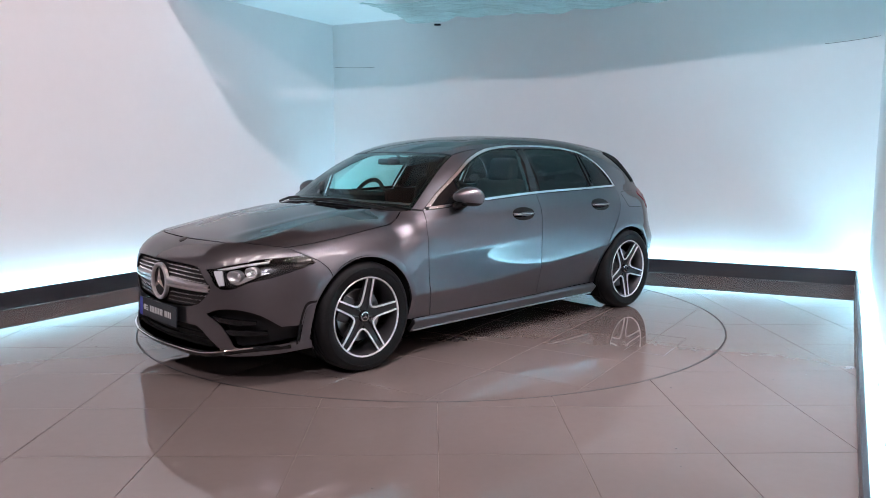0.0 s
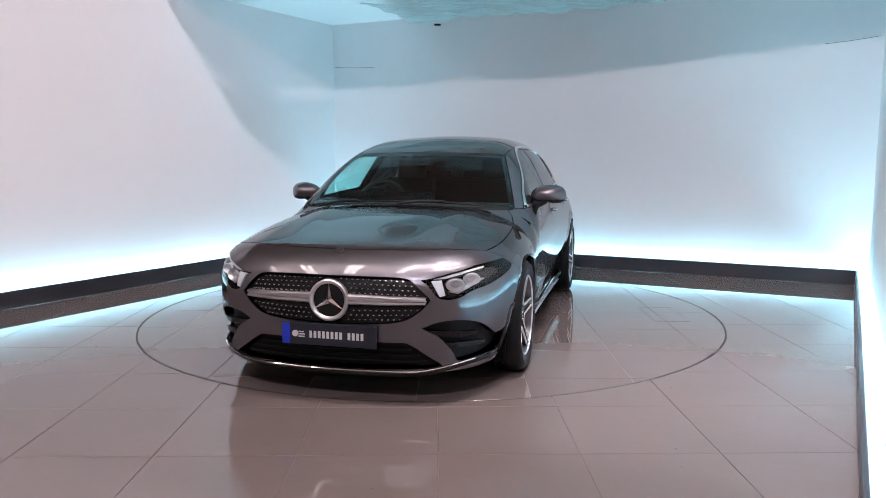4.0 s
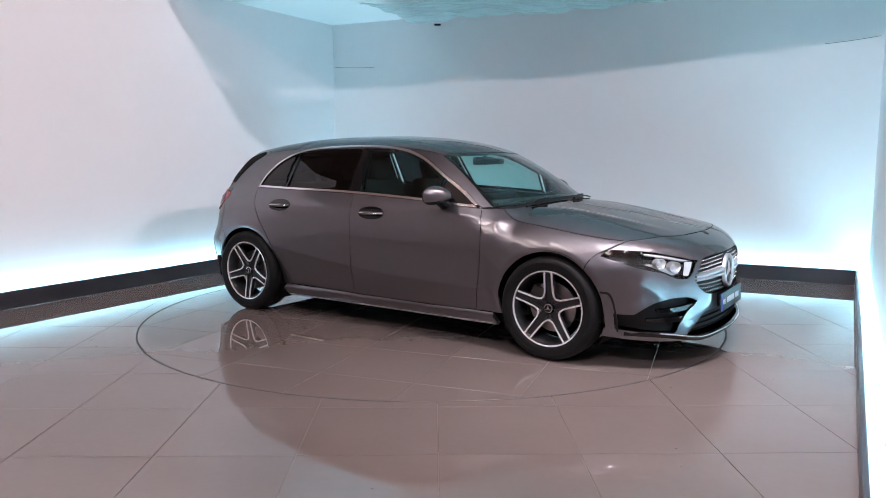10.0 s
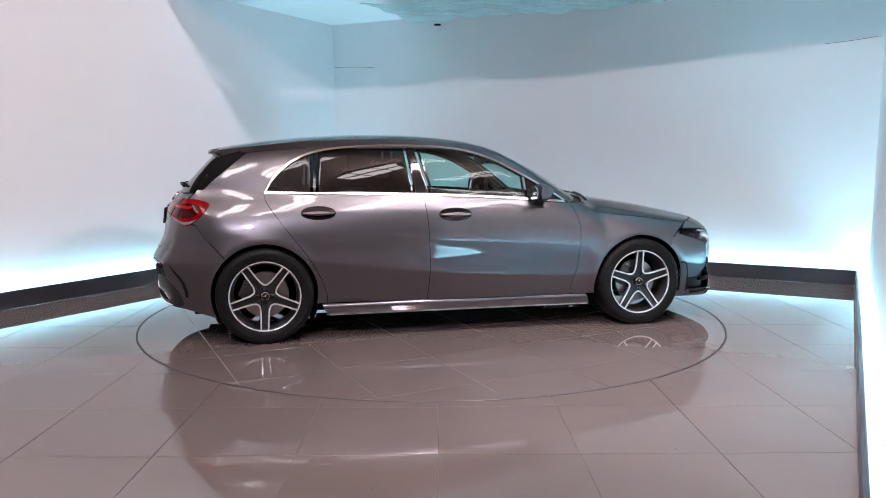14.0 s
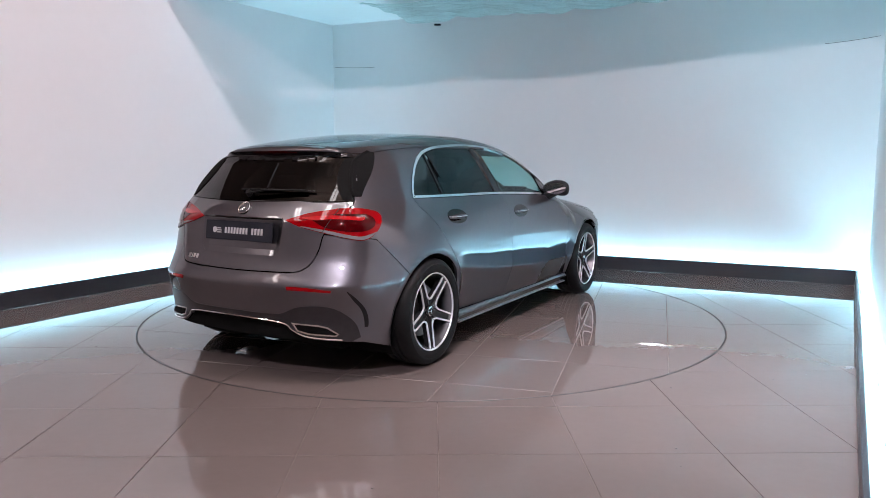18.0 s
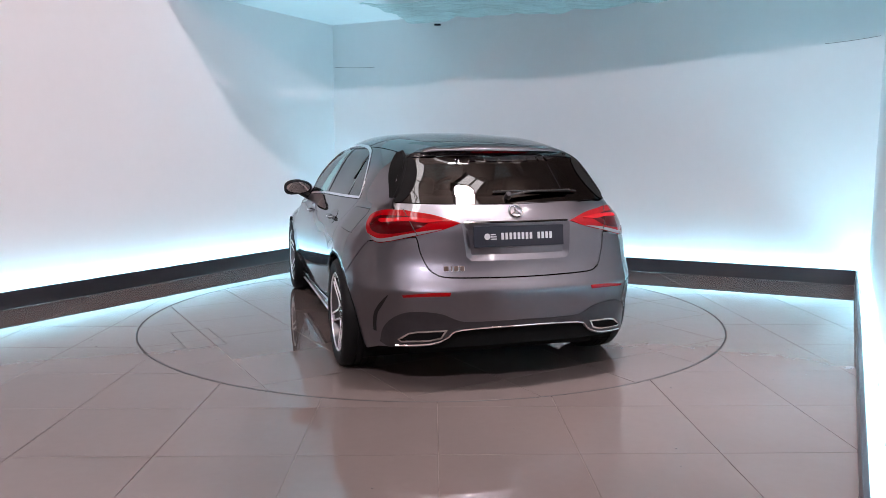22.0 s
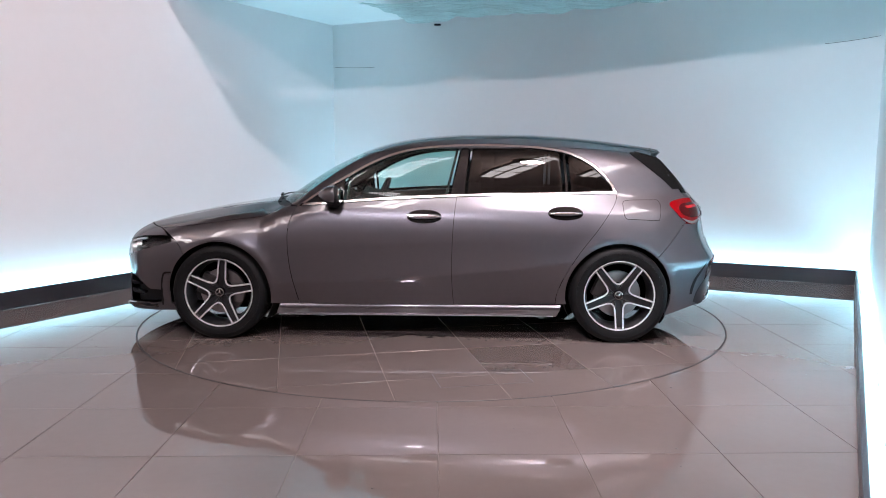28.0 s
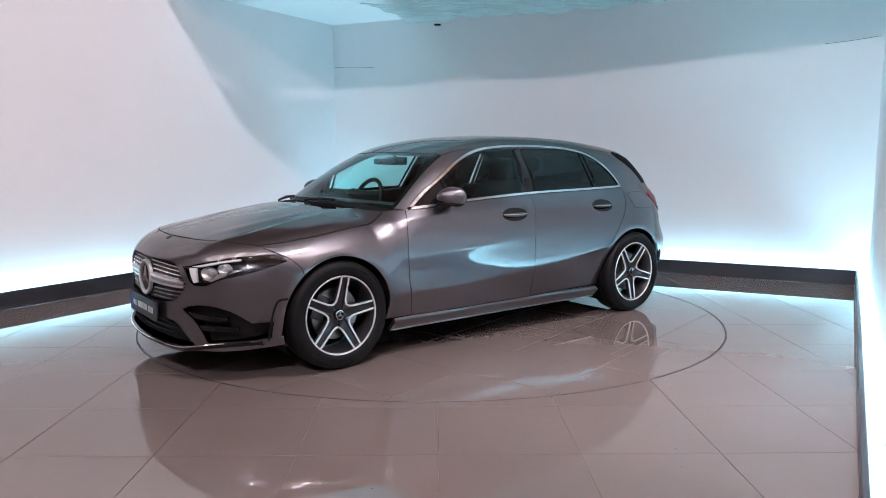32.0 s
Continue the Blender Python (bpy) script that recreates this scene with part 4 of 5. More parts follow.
gs_in = gs - np.stack([0.030 + 0.045 * np.sin(np.linspace(0, math.pi, len(gs))) ** 0.7, 0 * gs[:, 1]], 1)
ret_ring = tail_poly(gs, cr(np.vstack([gs[-1:], gs_in[-1:]])), gs_in[::-1], cr(np.vstack([gs_in[:1], gs[:1]])))
for k in (False, True):
    panel("fin_return", "rear", ret_ring, M_UNDER, CAR, "black inner face of the fin", lift=0.003, flange=0.004, gap=0, step=0.03, mirror=k)
edge_3d = s_gate[(s_gate[:, 2] > 1.03) & (s_gate[:, 2] < 1.30)]
edge_n = gradient(edge_3d)
for k in (1, -1):
    bm = bmesh.new()
    tube(bm, [Vector(p * (1, k, 1)) for p in edge_3d - edge_n * 0.004], 0.013, 8)
    part("screen_trim", bm, M_UNDER, CAR, "black trim along the rear screen", smooth=True)

# sills
for ob in both("sill", "side", ring_of(cr([(-0.985, 0.240), (0.955, 0.240)]), cr([(0.955, 0.240), (0.985, 0.165)]), cr([(0.985, 0.165), (-0.95, 0.165)]), cr([(-0.95, 0.165), (-0.985, 0.240)])), M_PAINT, CAR, lift=0.006, flange=0.03, gap=0.001):
    s = 1 if ob.data.vertices[0].co.y > 0 else -1
    bm = bmesh.new()
    tube(bm, [(x, s * (side_width(x, 0.17) + 0.006 - 0.0), 0.168) for x in np.linspace(-0.93, 0.965, 24)], 0.008, 6, flat=(0.012, 0.005))
    part("sill_strip", bm, M_SATIN, ob, "satin silver sill strip", smooth=True)

# underbody, wheel housings
bm = bmesh.new()
box(bm, -1.85, 1.9, -0.56, 0.56, 0.16, 0.20)
box(bm, 1.7, 2.08, -0.5, 0.5, 0.165, 0.2)
box(bm, -0.95, 0.95, -0.79, 0.79, 0.158, 0.30)
box(bm, -1.02, -0.9, -0.6, 0.6, 0.16, 0.6)
box(bm, 0.9, 1.02, -0.6, 0.6, 0.16, 0.85)
part("underbody", bm, M_UNDER, CAR)
bm = bmesh.new()
box(bm, -1.75, -1.3, -0.3, 0.3, 0.13, 0.16, 0.01)
box(bm, -1.98, -1.78, 0.30, 0.50, 0.22, 0.30, 0.02)
tube(bm, [(-1.8, 0.5, 0.24), (-1.2, 0.25, 0.17), (0.8, 0.1, 0.15)], 0.03, 10)
# underbody black instead of steel, so the pipe stays lost in shade
part("exhaust_pipe", bm, M_UNDER, CAR, "exhaust pipe, coloured black to keep it in shade", smooth=True)
for c in (AXLE, -AXLE):
    for s in (1, -1):
        bm = bmesh.new()
        a = np.radians(np.linspace(-35, 215, 34))
        prev = None
        for q in a:
            x, z = c + (ARCH_R + 0.012) * math.cos(q), HUB_Z + (ARCH_R + 0.012) * math.sin(q)
            yo = float(side_width(np.array(x), np.array(max(z, 0.2)))) - 0.004
            ring = [bm.verts.new((x, s * yo, z)), bm.verts.new((x, s * 0.52, z)), bm.verts.new((c, s * 0.52, HUB_Z))]
            if prev:
                bm.faces.new((prev[0], ring[0], ring[1], prev[1]))
                bm.faces.new((prev[1], ring[1], ring[2], prev[2]))
            prev = ring
        part("wheel_housing", bm, M_UNDER, CAR)


# ---- wheels ----
def make_wheel(c, s, turn):
    """Tyre, rim, five twin spokes; the face looks to the side s."""
    w = new("wheel")
    w.parent = CAR
    w.matrix_basis = pose(c, s * 0.785, HUB_Z, 0, 0, 0 if s > 0 else 180)
    tagged(w, "wheel with a low-profile tyre and grey machined alloy rim")
    bm = bmesh.new()
    prof = [(0.228, -0.105), (0.245, -0.112), (0.285, -0.113), (0.308, -0.108), (0.322, -0.090), (0.3265, -0.055), (0.3265, -0.0405), (0.3205, -0.0395), (0.3205, -0.0325), (0.3265, -0.0315), (0.3265, -0.0045), (0.3205, -0.0035),
            (0.3205, 0.0035), (0.3265, 0.0045), (0.3265, 0.0315), (0.3205, 0.0325), (0.3205, 0.0395), (0.3265, 0.0405), (0.3265, 0.055), (0.322, 0.090), (0.308, 0.108), (0.2905, 0.1125), (0.290, 0.1145), (0.284, 0.1145), (0.2835, 0.113), (0.262, 0.1125), (0.245, 0.108), (0.236, 0.100)]
    lathe(bm, prof, 72)
    part("tyre", bm, M_TYRE, w, "black low-profile tyre", smooth=True)
    bm = bmesh.new()
    lathe(bm, [(0.236, 0.098), (0.2385, 0.104), (0.2360, 0.107), (0.2305, 0.105), (0.2280, 0.098)], 72)
    part("rim_lip", bm, M_ALLOY_B, w, "bright machined rim lip", smooth=True)
    bm = bmesh.new()
    lathe(bm, [(0.2255, 0.1), (0.221, 0.085), (0.212, 0.06), (0.208, -0.02), (0.215, -0.08), (0.228, -0.105)], 72)
    part("rim_barrel", bm, M_BARREL, w, "grey rim barrel", smooth=True)
    bm = bmesh.new()
    lathe(bm, [(0.0, 0.018), (0.155, 0.018), (0.158, 0.012), (0.158, -0.008), (0.0, -0.008)], 48)
    part("brake_disc", bm, M_DISC, w, smooth=True)
    bm = bmesh.new()
    box(bm, 0.075, 0.165, -0.035, 0.045, -0.075, 0.075, 0.012, Matrix.Rotation(radians(-25), 4, "Y"))
    part("brake_caliper", bm, M_STEEL, w, "grey brake caliper", smooth=True)
    bm = bmesh.new()
    lathe(bm, [(0.0, 0.062), (0.06, 0.06), (0.075, 0.045), (0.085, 0.0), (0.09, -0.04)], 40)
    part("hub", bm, M_ALLOY_D, w, smooth=True)
    bm = bmesh.new()
    lathe(bm, [(0.0, 0.083), (0.020, 0.083), (0.0285, 0.080), (0.0335, 0.074), (0.0345, 0.05)], 32)
    cap = part("hub_cap", bm, M_GLOSSBLACK, w, "black hub cap with a silver emblem", smooth=True)
    bm = bmesh.new()
    lathe(bm, [(0.024, 0.0838), (0.0285, 0.083), (0.0285, 0.080)], 32)
    for k in range(3):
        a = radians(90 + 120 * k + turn)
        d, e = Vector((math.cos(a), 0, math.sin(a))), Vector((-math.sin(a), 0, math.cos(a)))
        q = [bm.verts.new(Vector((0, 0.0865, 0)) + e * 0.005), bm.verts.new(Vector((0, 0.0865, 0)) - e * 0.005), bm.verts.new(Vector((0, 0.0845, 0)) + d * 0.025)]
        bm.faces.new(q)
    part("cap_emblem", bm, M_CHROME, cap, "silver emblem")
    # one spoke: dark channel between two bright ridges that swing over to the neighbours
    for k in range(5):
        rot = Matrix.Rotation(-radians(72 * k + turn), 4, "Y")

        def at(r, off, y):
            return rot @ Vector((off, y, r))
        bm = bmesh.new()
        rr = [0.030, 0.062, 0.095, 0.14, 0.19, 0.2275]
        hw = [0.022, 0.031, 0.032, 0.0295, 0.028, 0.0270]
        yy = [0.072, 0.074, 0.078, 0.086, 0.094, 0.098]
        rows = []
        for r, h, y in zip(rr, hw, yy):
            rows.append([bm.verts.new(at(r, o * h, y - d)) for o, d in ((-1.0, 0.035), (-1.0, 0.004), (-0.72, 0.002), (-0.55, 0.014), (0.55, 0.014), (0.72, 0.002), (1.0, 0.004), (1.0, 0.035))])
        for a, b in zip(rows, rows[1:]):
            for i in range(7):
                bm.faces.new((a[i], a[i + 1], b[i + 1], b[i]))
        sp = part("spoke", bm, M_ALLOY_D, w, "dark grey twin spoke with machined edges")
        for e in (-1, 1):
            bm = bmesh.new()
            line = []
            for r, h, y in zip(rr[::-1][:4], hw[::-1][:4], yy[::-1][:4]):
                line.append((r, e * h * 0.88, y))
            c5, s5 = math.cos(radians(36)), math.sin(radians(36))
            line.append((0.076 * c5 + 0.010, e * (0.076 * s5 - 0.009), 0.0775))
            line.append((0.075 * c5, e * 0.075 * s5, 0.0765))
            prev = None
            for i, (r, o, y) in enumerate(line):
                j, l = max(i - 1, 0), min(i + 1, len(line) - 1)
                dx, dr = line[l][1] - line[j][1], line[l][0] - line[j][0]
                ln = math.hypot(dx, dr)
                nx, nr = -dr / ln, dx / ln
                hwid = 0.0046
                ring = [bm.verts.new(at(r + nr * hwid * m, o + nx * hwid * m, y + dy)) for m, dy in ((-1.25, -0.006), (-1, 0.0018), (1, 0.0018), (1.25, -0.006))]
                if prev:
                    for q in range(3):
                        bm.faces.new((prev[q], prev[q + 1], ring[q + 1], ring[q]))
                prev = ring
            part("spoke_edge", bm, M_ALLOY_B, w, "bright machined spoke edge")
        bm = bmesh.new()
        a = radians(36)
        p = rot @ Vector((0.056 * math.sin(a), 0.0, 0.056 * math.cos(a)))
        lathe(bm, [(0.0, 0.064), (0.0075, 0.064), (0.0095, 0.058), (0.0095, 0.04)], 10, m=Matrix.Translation(p))
        part("wheel_bolt", bm, M_STEEL, w)
    return w


for c, s, a in ((AXLE, 1, 8), (AXLE, -1, 0), (-AXLE, 1, 34), (-AXLE, -1, 38)):
    make_wheel(c, s, a)


# ---- nose details ----
def deep(name, chart, ring, depth, mat, parent, label="", step=0.04, shrink=0.0):
    """A pocket behind an opening: back and walls."""
    return panel(name, chart, inset(ring, shrink) if shrink else ring, mat, parent, label, lift=-depth, flange=-(depth - 0.004), gap=0.0005, step=step)


GRILLE_BOX = deep("grille", "front", h_grille, 0.030, M_BLACK, CAR, "black grille with silver studs and a central emblem")
pin_bm = bmesh.new()
bmesh.ops.create_cone(pin_bm, cap_ends=True, segments=6, radius1=0.0082, radius2=0.0055, depth=0.012, matrix=Matrix.Rotation(radians(90), 4, "Y") @ Matrix.Diagonal((0.62, 1.0, 1.0, 1.0)))
pin_mesh = bpy.data.meshes.new("grille_stud")
pin_bm.to_mesh(pin_mesh)
pin_bm.free()
pin_mesh.materials.append(M_BRIGHT)
g_yz = np.array([(y, z) for y, z in (GRILLE + [(-y, z) for y, z in GRILLE[-2:0:-1]])])
g_yz = inset(cr(np.vstack([g_yz, g_yz[:1]]))[:-1], 0.009)
cand = []
for j in range(11):
    z = 0.410 + j * 0.0235
    for i in range(-18, 19):
        y = (i + 0.5 * (j % 2)) * 0.0295
        zz = z - 0.012 * (abs(y) / 0.5) ** 2 * (1 if z > 0.53 else -1)
        if abs(zz - 0.535) > 0.029 + 0.006 * (abs(y) < 0.3) and math.hypot(y, zz - 0.530) > 0.125:
            cand.append((y, zz))
cand = np.array(cand)
cand = cand[inside(g_yz, cand)]
pp = front_yz(cand)
nn = gradient(pp)
for p, n in zip(pp - nn * 0.017, nn):
    ob = new("grille_stud", pin_mesh)
    ob.parent = GRILLE_BOX
    ob.matrix_basis = Matrix.Translation(p) @ Vector(n).to_track_quat("X", "Z").to_matrix().to_4x4()

for s in (1, -1):
    bm = bmesh.new()
    rows = []
    for y in np.linspace(0.09, 0.498, 20):
        t = (y - 0.09) / 0.408
        h = 0.027 - 0.008 * t
        x = front_yz([(s * y, 0.535)])[0, 0] - 0.006
        zc = 0.537 - 0.004 * t
        rows.append([bm.verts.new((x + dx, s * y, zc + dz * h)) for dx, dz in ((-0.035, 1.0), (-0.004, 1.0), (0.006, 0.7), (0.005, 0.22), (-0.010, 0.12), (-0.010, -0.12), (0.005, -0.22), (0.006, -0.7), (-0.004, -1.0), (-0.035, -1.0))])
    for a, b in zip(rows, rows[1:]):
        for i in range(9):
            bm.faces.new((a[i], a[i + 1], b[i + 1], b[i]))
    part("grille_blade", bm, M_SATIN, GRILLE_BOX, "satin silver twin grille blade", smooth=True)


def emblem(name, parent, m, r, back=None):
    """A ring with three tapered arms on a dark dish."""
    bm = bmesh.new()
    lathe(bm, [(r * 0.79, -0.012), (r * 0.79, 0.004), (r * 0.84, 0.010), (r * 0.93, 0.012), (r, 0.006), (r * 1.01, -0.012)], 56, m=m)
    ring = part(name, bm, M_SATIN if back else M_CHROME, parent, "silver ring emblem", smooth=True)
    bm = bmesh.new()
    for k in range(3):
        a = radians(90 + 120 * k)
        d, e = Vector((math.cos(a), 0, math.sin(a))), Vector((-math.sin(a), 0, math.cos(a)))
        o = Vector((0, 0, 0))
        tip = d * r * 0.86 + Vector((0, 0.004, 0))
        mid = Vector((0, 0.016, 0))
        l, q = e * r * 0.17 - d * r * 0.1, -e * r * 0.17 - d * r * 0.1
        vs = [bm.verts.new(m @ v) for v in (mid, l, tip, q)]
        bm.faces.new((vs[0], vs[1], vs[2]))
        bm.faces.new((vs[0], vs[2], vs[3]))
    part("emblem_arm", bm, M_CHROME, ring)
    if back:
        bm = bmesh.new()
        lathe(bm, [(0.0, -0.004), (r * 0.86, -0.004), (r * 0.86, -0.02)], 40, m=m)
        part("emblem_dish", bm, back, ring, "gloss black dish")
    return ring


def facing(p, n, z=(0, 0, 1)):
    """A pose at p whose y axis looks along n."""
    n = Vector(n).normalized()
    x = n.cross(Vector(z)).normalized() * 1
    zz = x.cross(n)
    return Matrix.Translation(p) @ Matrix((x, n, zz)).transposed().to_4x4()


emblem("grille_emblem", GRILLE_BOX, facing((2.214, 0, 0.530), (1, 0, 0.04)), 0.108, M_BLACK)
pb = on_top([(2.06, 0.0)])
bm = bmesh.new()
lathe(bm, [(0.0, 0.004), (0.018, 0.004), (0.026, 0.0015), (0.028, -0.003)], 28, m=facing(pb[0], gradient(pb)[0], (1, 0, 0)))
part("bonnet_badge", bm, M_STEEL, CAR, "small round silver badge", smooth=True)

# lamps
for s in (1, -1):
    mir = s < 0
    house = panel("headlamp", "front", h_head, M_LAMPBOX, CAR, "clear headlamp with silver reflectors in a black housing", lift=-0.055, flange=-0.051, gap=0.0008, step=0.03, mirror=mir)
    def ribbon(name, pts, mat, lift, label=""):
        q = front2(front_yz(ring_of(*[cr([pts[i], pts[(i + 1) % len(pts)]], 0.015) for i in range(len(pts))])))
        return panel(name, "front", q, mat, house, label, lift=lift, flange=0.012, gap=0, step=0.02, mirror=mir)
    ribbon("light_guide", [(0.520, 0.640), (0.572, 0.642), (0.592, 0.562), (0.566, 0.556)], M_GUIDE, -0.010, "bright vertical light guide")
    ribbon("light_strip", [(0.530, 0.648), (0.58, 0.660), (0.68, 0.686), (0.75, 0.700), (0.75, 0.691), (0.68, 0.675), (0.59, 0.650)], M_GUIDE, -0.012, "slim silver upper light strip")
    for y, z, r in ((0.632, 0.610, 0.041), (0.703, 0.634, 0.036)):
        p = front_yz([(y, z)])[0]
        at_lamp = facing((p[0] - 0.040, s * (p[1] - 0.010), p[2]), (1, s * 0.35, -0.02)) @ Matrix.Diagonal((1.15, 1, 0.78, 1))
        bm = bmesh.new()
        lathe(bm, [(0.0, 0.012), (r * 0.35, 0.010), (r * 0.5, 0.002), (r * 0.8, 0.008), (r, 0.024), (r * 1.06, 0.022), (r * 1.06, -0.01)], 24, m=at_lamp)
        part("reflector", bm, M_REFLECTOR, house, "bright oval reflector bowl", smooth=True)
    ribbon("reflector_step", [(0.664, 0.582), (0.668, 0.604), (0.756, 0.640), (0.748, 0.624)], M_REFLECTOR, -0.028, "bright stepped reflector edge")
    ribbon("trim_wedge", [(0.610, 0.578), (0.655, 0.566), (0.715, 0.598), (0.775, 0.638), (0.755, 0.642), (0.68, 0.600)], M_SATIN, -0.030, "silver inner trim")
    panel("lamp_lens", "front", h_head, M_LENS, house, "clear lens", lift=-0.0015, flange=0, gap=0.0015, step=0.04, mirror=mir)

LOW_BOX = deep("lower_grille", "front", h_lower, 0.06, M_BLACK, CAR, "black lower grille")
for z in (0.222, 0.252, 0.282):
    bm = bmesh.new()
    tube(bm, [Vector(p) - Vector((0.03, 0, 0)) for p in front_yz([(y, z) for y in np.linspace(-0.50 + 1.3 * (z - 0.222), 0.50 - 1.3 * (z - 0.222), 25)])], 0.006, 6, flat=(0.012, 0.0035))
    part("grille_slat", bm, M_UNDER, LOW_BOX)
for s in (1, -1):
    box_in = panel("air_intake", "front", h_intake, M_BLACK, CAR, "black side air intake with fins", lift=-0.055, flange=-0.051, gap=0.0005, step=0.04, mirror=s < 0)
    for pts in ([(0.500, 0.386), (0.60, 0.378), (0.735, 0.366), (0.735, 0.350), (0.66, 0.345), (0.56, 0.356)], [(0.59, 0.318), (0.70, 0.316), (0.765, 0.308), (0.765, 0.292), (0.70, 0.286), (0.615, 0.290)]):
        q = front2(front_yz(ring_of(*[cr([pts[i], pts[(i + 1) % len(pts)]], 0.015) for i in range(len(pts))])))
        panel("intake_fin", "front", q, M_GLOSSBLACK, box_in, lift=-0.010, flange=0.03, gap=0, step=0.03, mirror=s < 0)
    q = ring_of(cr([(1.700, 0.468), (1.752, 0.463), (1.776, 0.42), (1.790, 0.34), (1.797, 0.222)]), cr([(1.797, 0.222), (1.786, 0.222)]), cr([(1.786, 0.222), (1.779, 0.34), (1.765, 0.414), (1.745, 0.450), (1.700, 0.456)]))
    panel("bumper_slot", "side", q, M_BLACK, CAR, "narrow black slot behind the bumper corner", lift=0.0015, flange=0.01, gap=0, step=0.03, mirror=s < 0)
    q = ring_of(cr([(1.704, 0.450), (1.742, 0.446), (1.760, 0.41), (1.773, 0.34), (1.780, 0.232)]), cr([(1.780, 0.232), (1.722, 0.232)]), cr([(1.722, 0.232), (1.718, 0.34), (1.704, 0.450)]))
    panel("bumper_blade", "side", q, M_PAINT, CAR, lift=0.005, flange=0.01, gap=0.001, step=0.03, mirror=s < 0)

lip = [(y, 0.176 + 0.050 * smooth01((abs(y) - 0.42) / 0.36)) for y in np.linspace(-0.80, 0.80, 61)]
lp = front_yz(lip)
bm = bmesh.new()
rows = []
for p, (y, z) in zip(lp, lip):
    out = 1 - 0.75 * float(smooth01((abs(y) - 0.58) / 0.2))
    rows.append([bm.verts.new((p[0] + dx * (out if dx > 0 else 1), p[1], p[2] + dz)) for dx, dz in ((-0.10, 0.004), (0.002, 0.008), (0.016, 0.000), (0.018, -0.006), (0.004, -0.022), (-0.10, -0.026))])
for a, b in zip(rows, rows[1:]):
    for i in range(5):
        bm.faces.new((a[i], a[i + 1], b[i + 1], b[i]))
SPLIT = part("front_splitter", bm, M_GLOSSBLACK, CAR, "black front splitter with a chrome edge", smooth=True)
bm = bmesh.new()
tube(bm, [(p[0] + 0.014 * (1 - 0.75 * float(smooth01((abs(p[1]) - 0.58) / 0.2))), p[1], p[2] + 0.0025) for p in lp[3:-3]], 0.006, 6, flat=(0.006, 0.0045))
part("splitter_trim", bm, M_CHROME, SPLIT, "chrome splitter edge", smooth=True)


def plate(m, band):
    """A dark plate with light bars for its lettering; band: with a blue strip."""
    m = m @ Matrix.Diagonal((-1, 1, 1, 1))
    bm = bmesh.new()
    box(bm, -0.26, 0.26, -0.004, 0.004, -0.056, 0.056, 0.003, m)
    pl = part("number_plate", bm, M_PLATE, CAR, "dark grey dealer plate with white lettering")
    if band:
        bm = bmesh.new()
        box(bm, -0.258, -0.214, 0.0042, 0.0052, -0.054, 0.054, 0, m)
        part("plate_band", bm, M_PLATEBLUE, pl, "blue band")
    bm = bmesh.new()
    lathe(bm, [(0.0, 0.0055), (0.017, 0.0055), (0.017, 0.004)], 20, m=m @ Matrix.Translation((-0.185, 0, 0.0)))
    for k in range(3):
        box(bm, -0.166, -0.132 - 0.006 * (k == 0), 0.004, 0.0055, 0.010 - k * 0.012 - 0.003, 0.010 - k * 0.012 + 0.003, 0, m)
    part("plate_mark", bm, M_PRINT, pl, "white round mark with three bars")
    for a, n in ((-0.105, 8), (0.105, 4)):
        for k in range(n):
            bm = bmesh.new()
            x = a + k * 0.0235
            box(bm, x, x + 0.0145, 0.004, 0.0055, -0.018, 0.018, 0, m)
            part("plate_bar", bm, M_PRINT, pl, "white lettering bar")
    return pl


plate(facing((2.236, 0.005, 0.352), (1, 0, 0.05)), True)

# ---- tail details ----
rim_a, rim_b = on_rear(h_plate), on_rear(inset(h_plate, 0.034))
rim_a, rim_b = rim_a - gradient(rim_a) * 0.002, rim_b - gradient(rim_b) * 0.016
n_rim = len(rim_a)
panel("plate_recess", "rear", inset(h_plate, 0.034), M_PAINT, CAR, lift=-0.016, flange=0, gap=0, step=0.03)
link_mesh("recess_rim", np.vstack([rim_a, rim_b]), [(i, (i + 1) % n_rim, n_rim + (i + 1) % n_rim, n_rim + i) for i in range(n_rim)], M_PAINT, CAR, smooth=True)
pr = rear_yz([(0.0, 0.82)])[0]
plate(facing((pr[0] + 0.006, 0, 0.832), (-1, 0, 0.12)), False)
bm = bmesh.new()
tube(bm, [Vector(p) + Vector((-0.004, 0, 0)) for p in rear_yz([(y, 0.908) for y in np.linspace(-0.30, 0.30, 21)])], 0.007, 6, flat=(0.010, 0.006))
part("boot_handle", bm, M_GLOSSBLACK, CAR, "gloss black grip strip over the plate", smooth=True)
ps = rear_yz([(0.0, 0.958)])
emblem("tail_emblem", CAR, facing(ps[0], gradient(ps)[0]), 0.043)
for k, (w, x) in enumerate(((0.026, 0.425), (0.008, 0.388), (0.024, 0.372), (0.024, 0.340))):
    q = rear_yz([(x, 0.667), (x - w, 0.667)])
    bm = bmesh.new()
    box(bm, 0, w, -0.003, 0.004, -0.014, 0.014, 0.002, facing((q[0] + q[1]) / 2, gradient(q)[0]) @ Matrix.Translation((-w / 2, 0, 0)))
    part("model_badge", bm, M_CHROME, CAR, "small chrome badge bar")

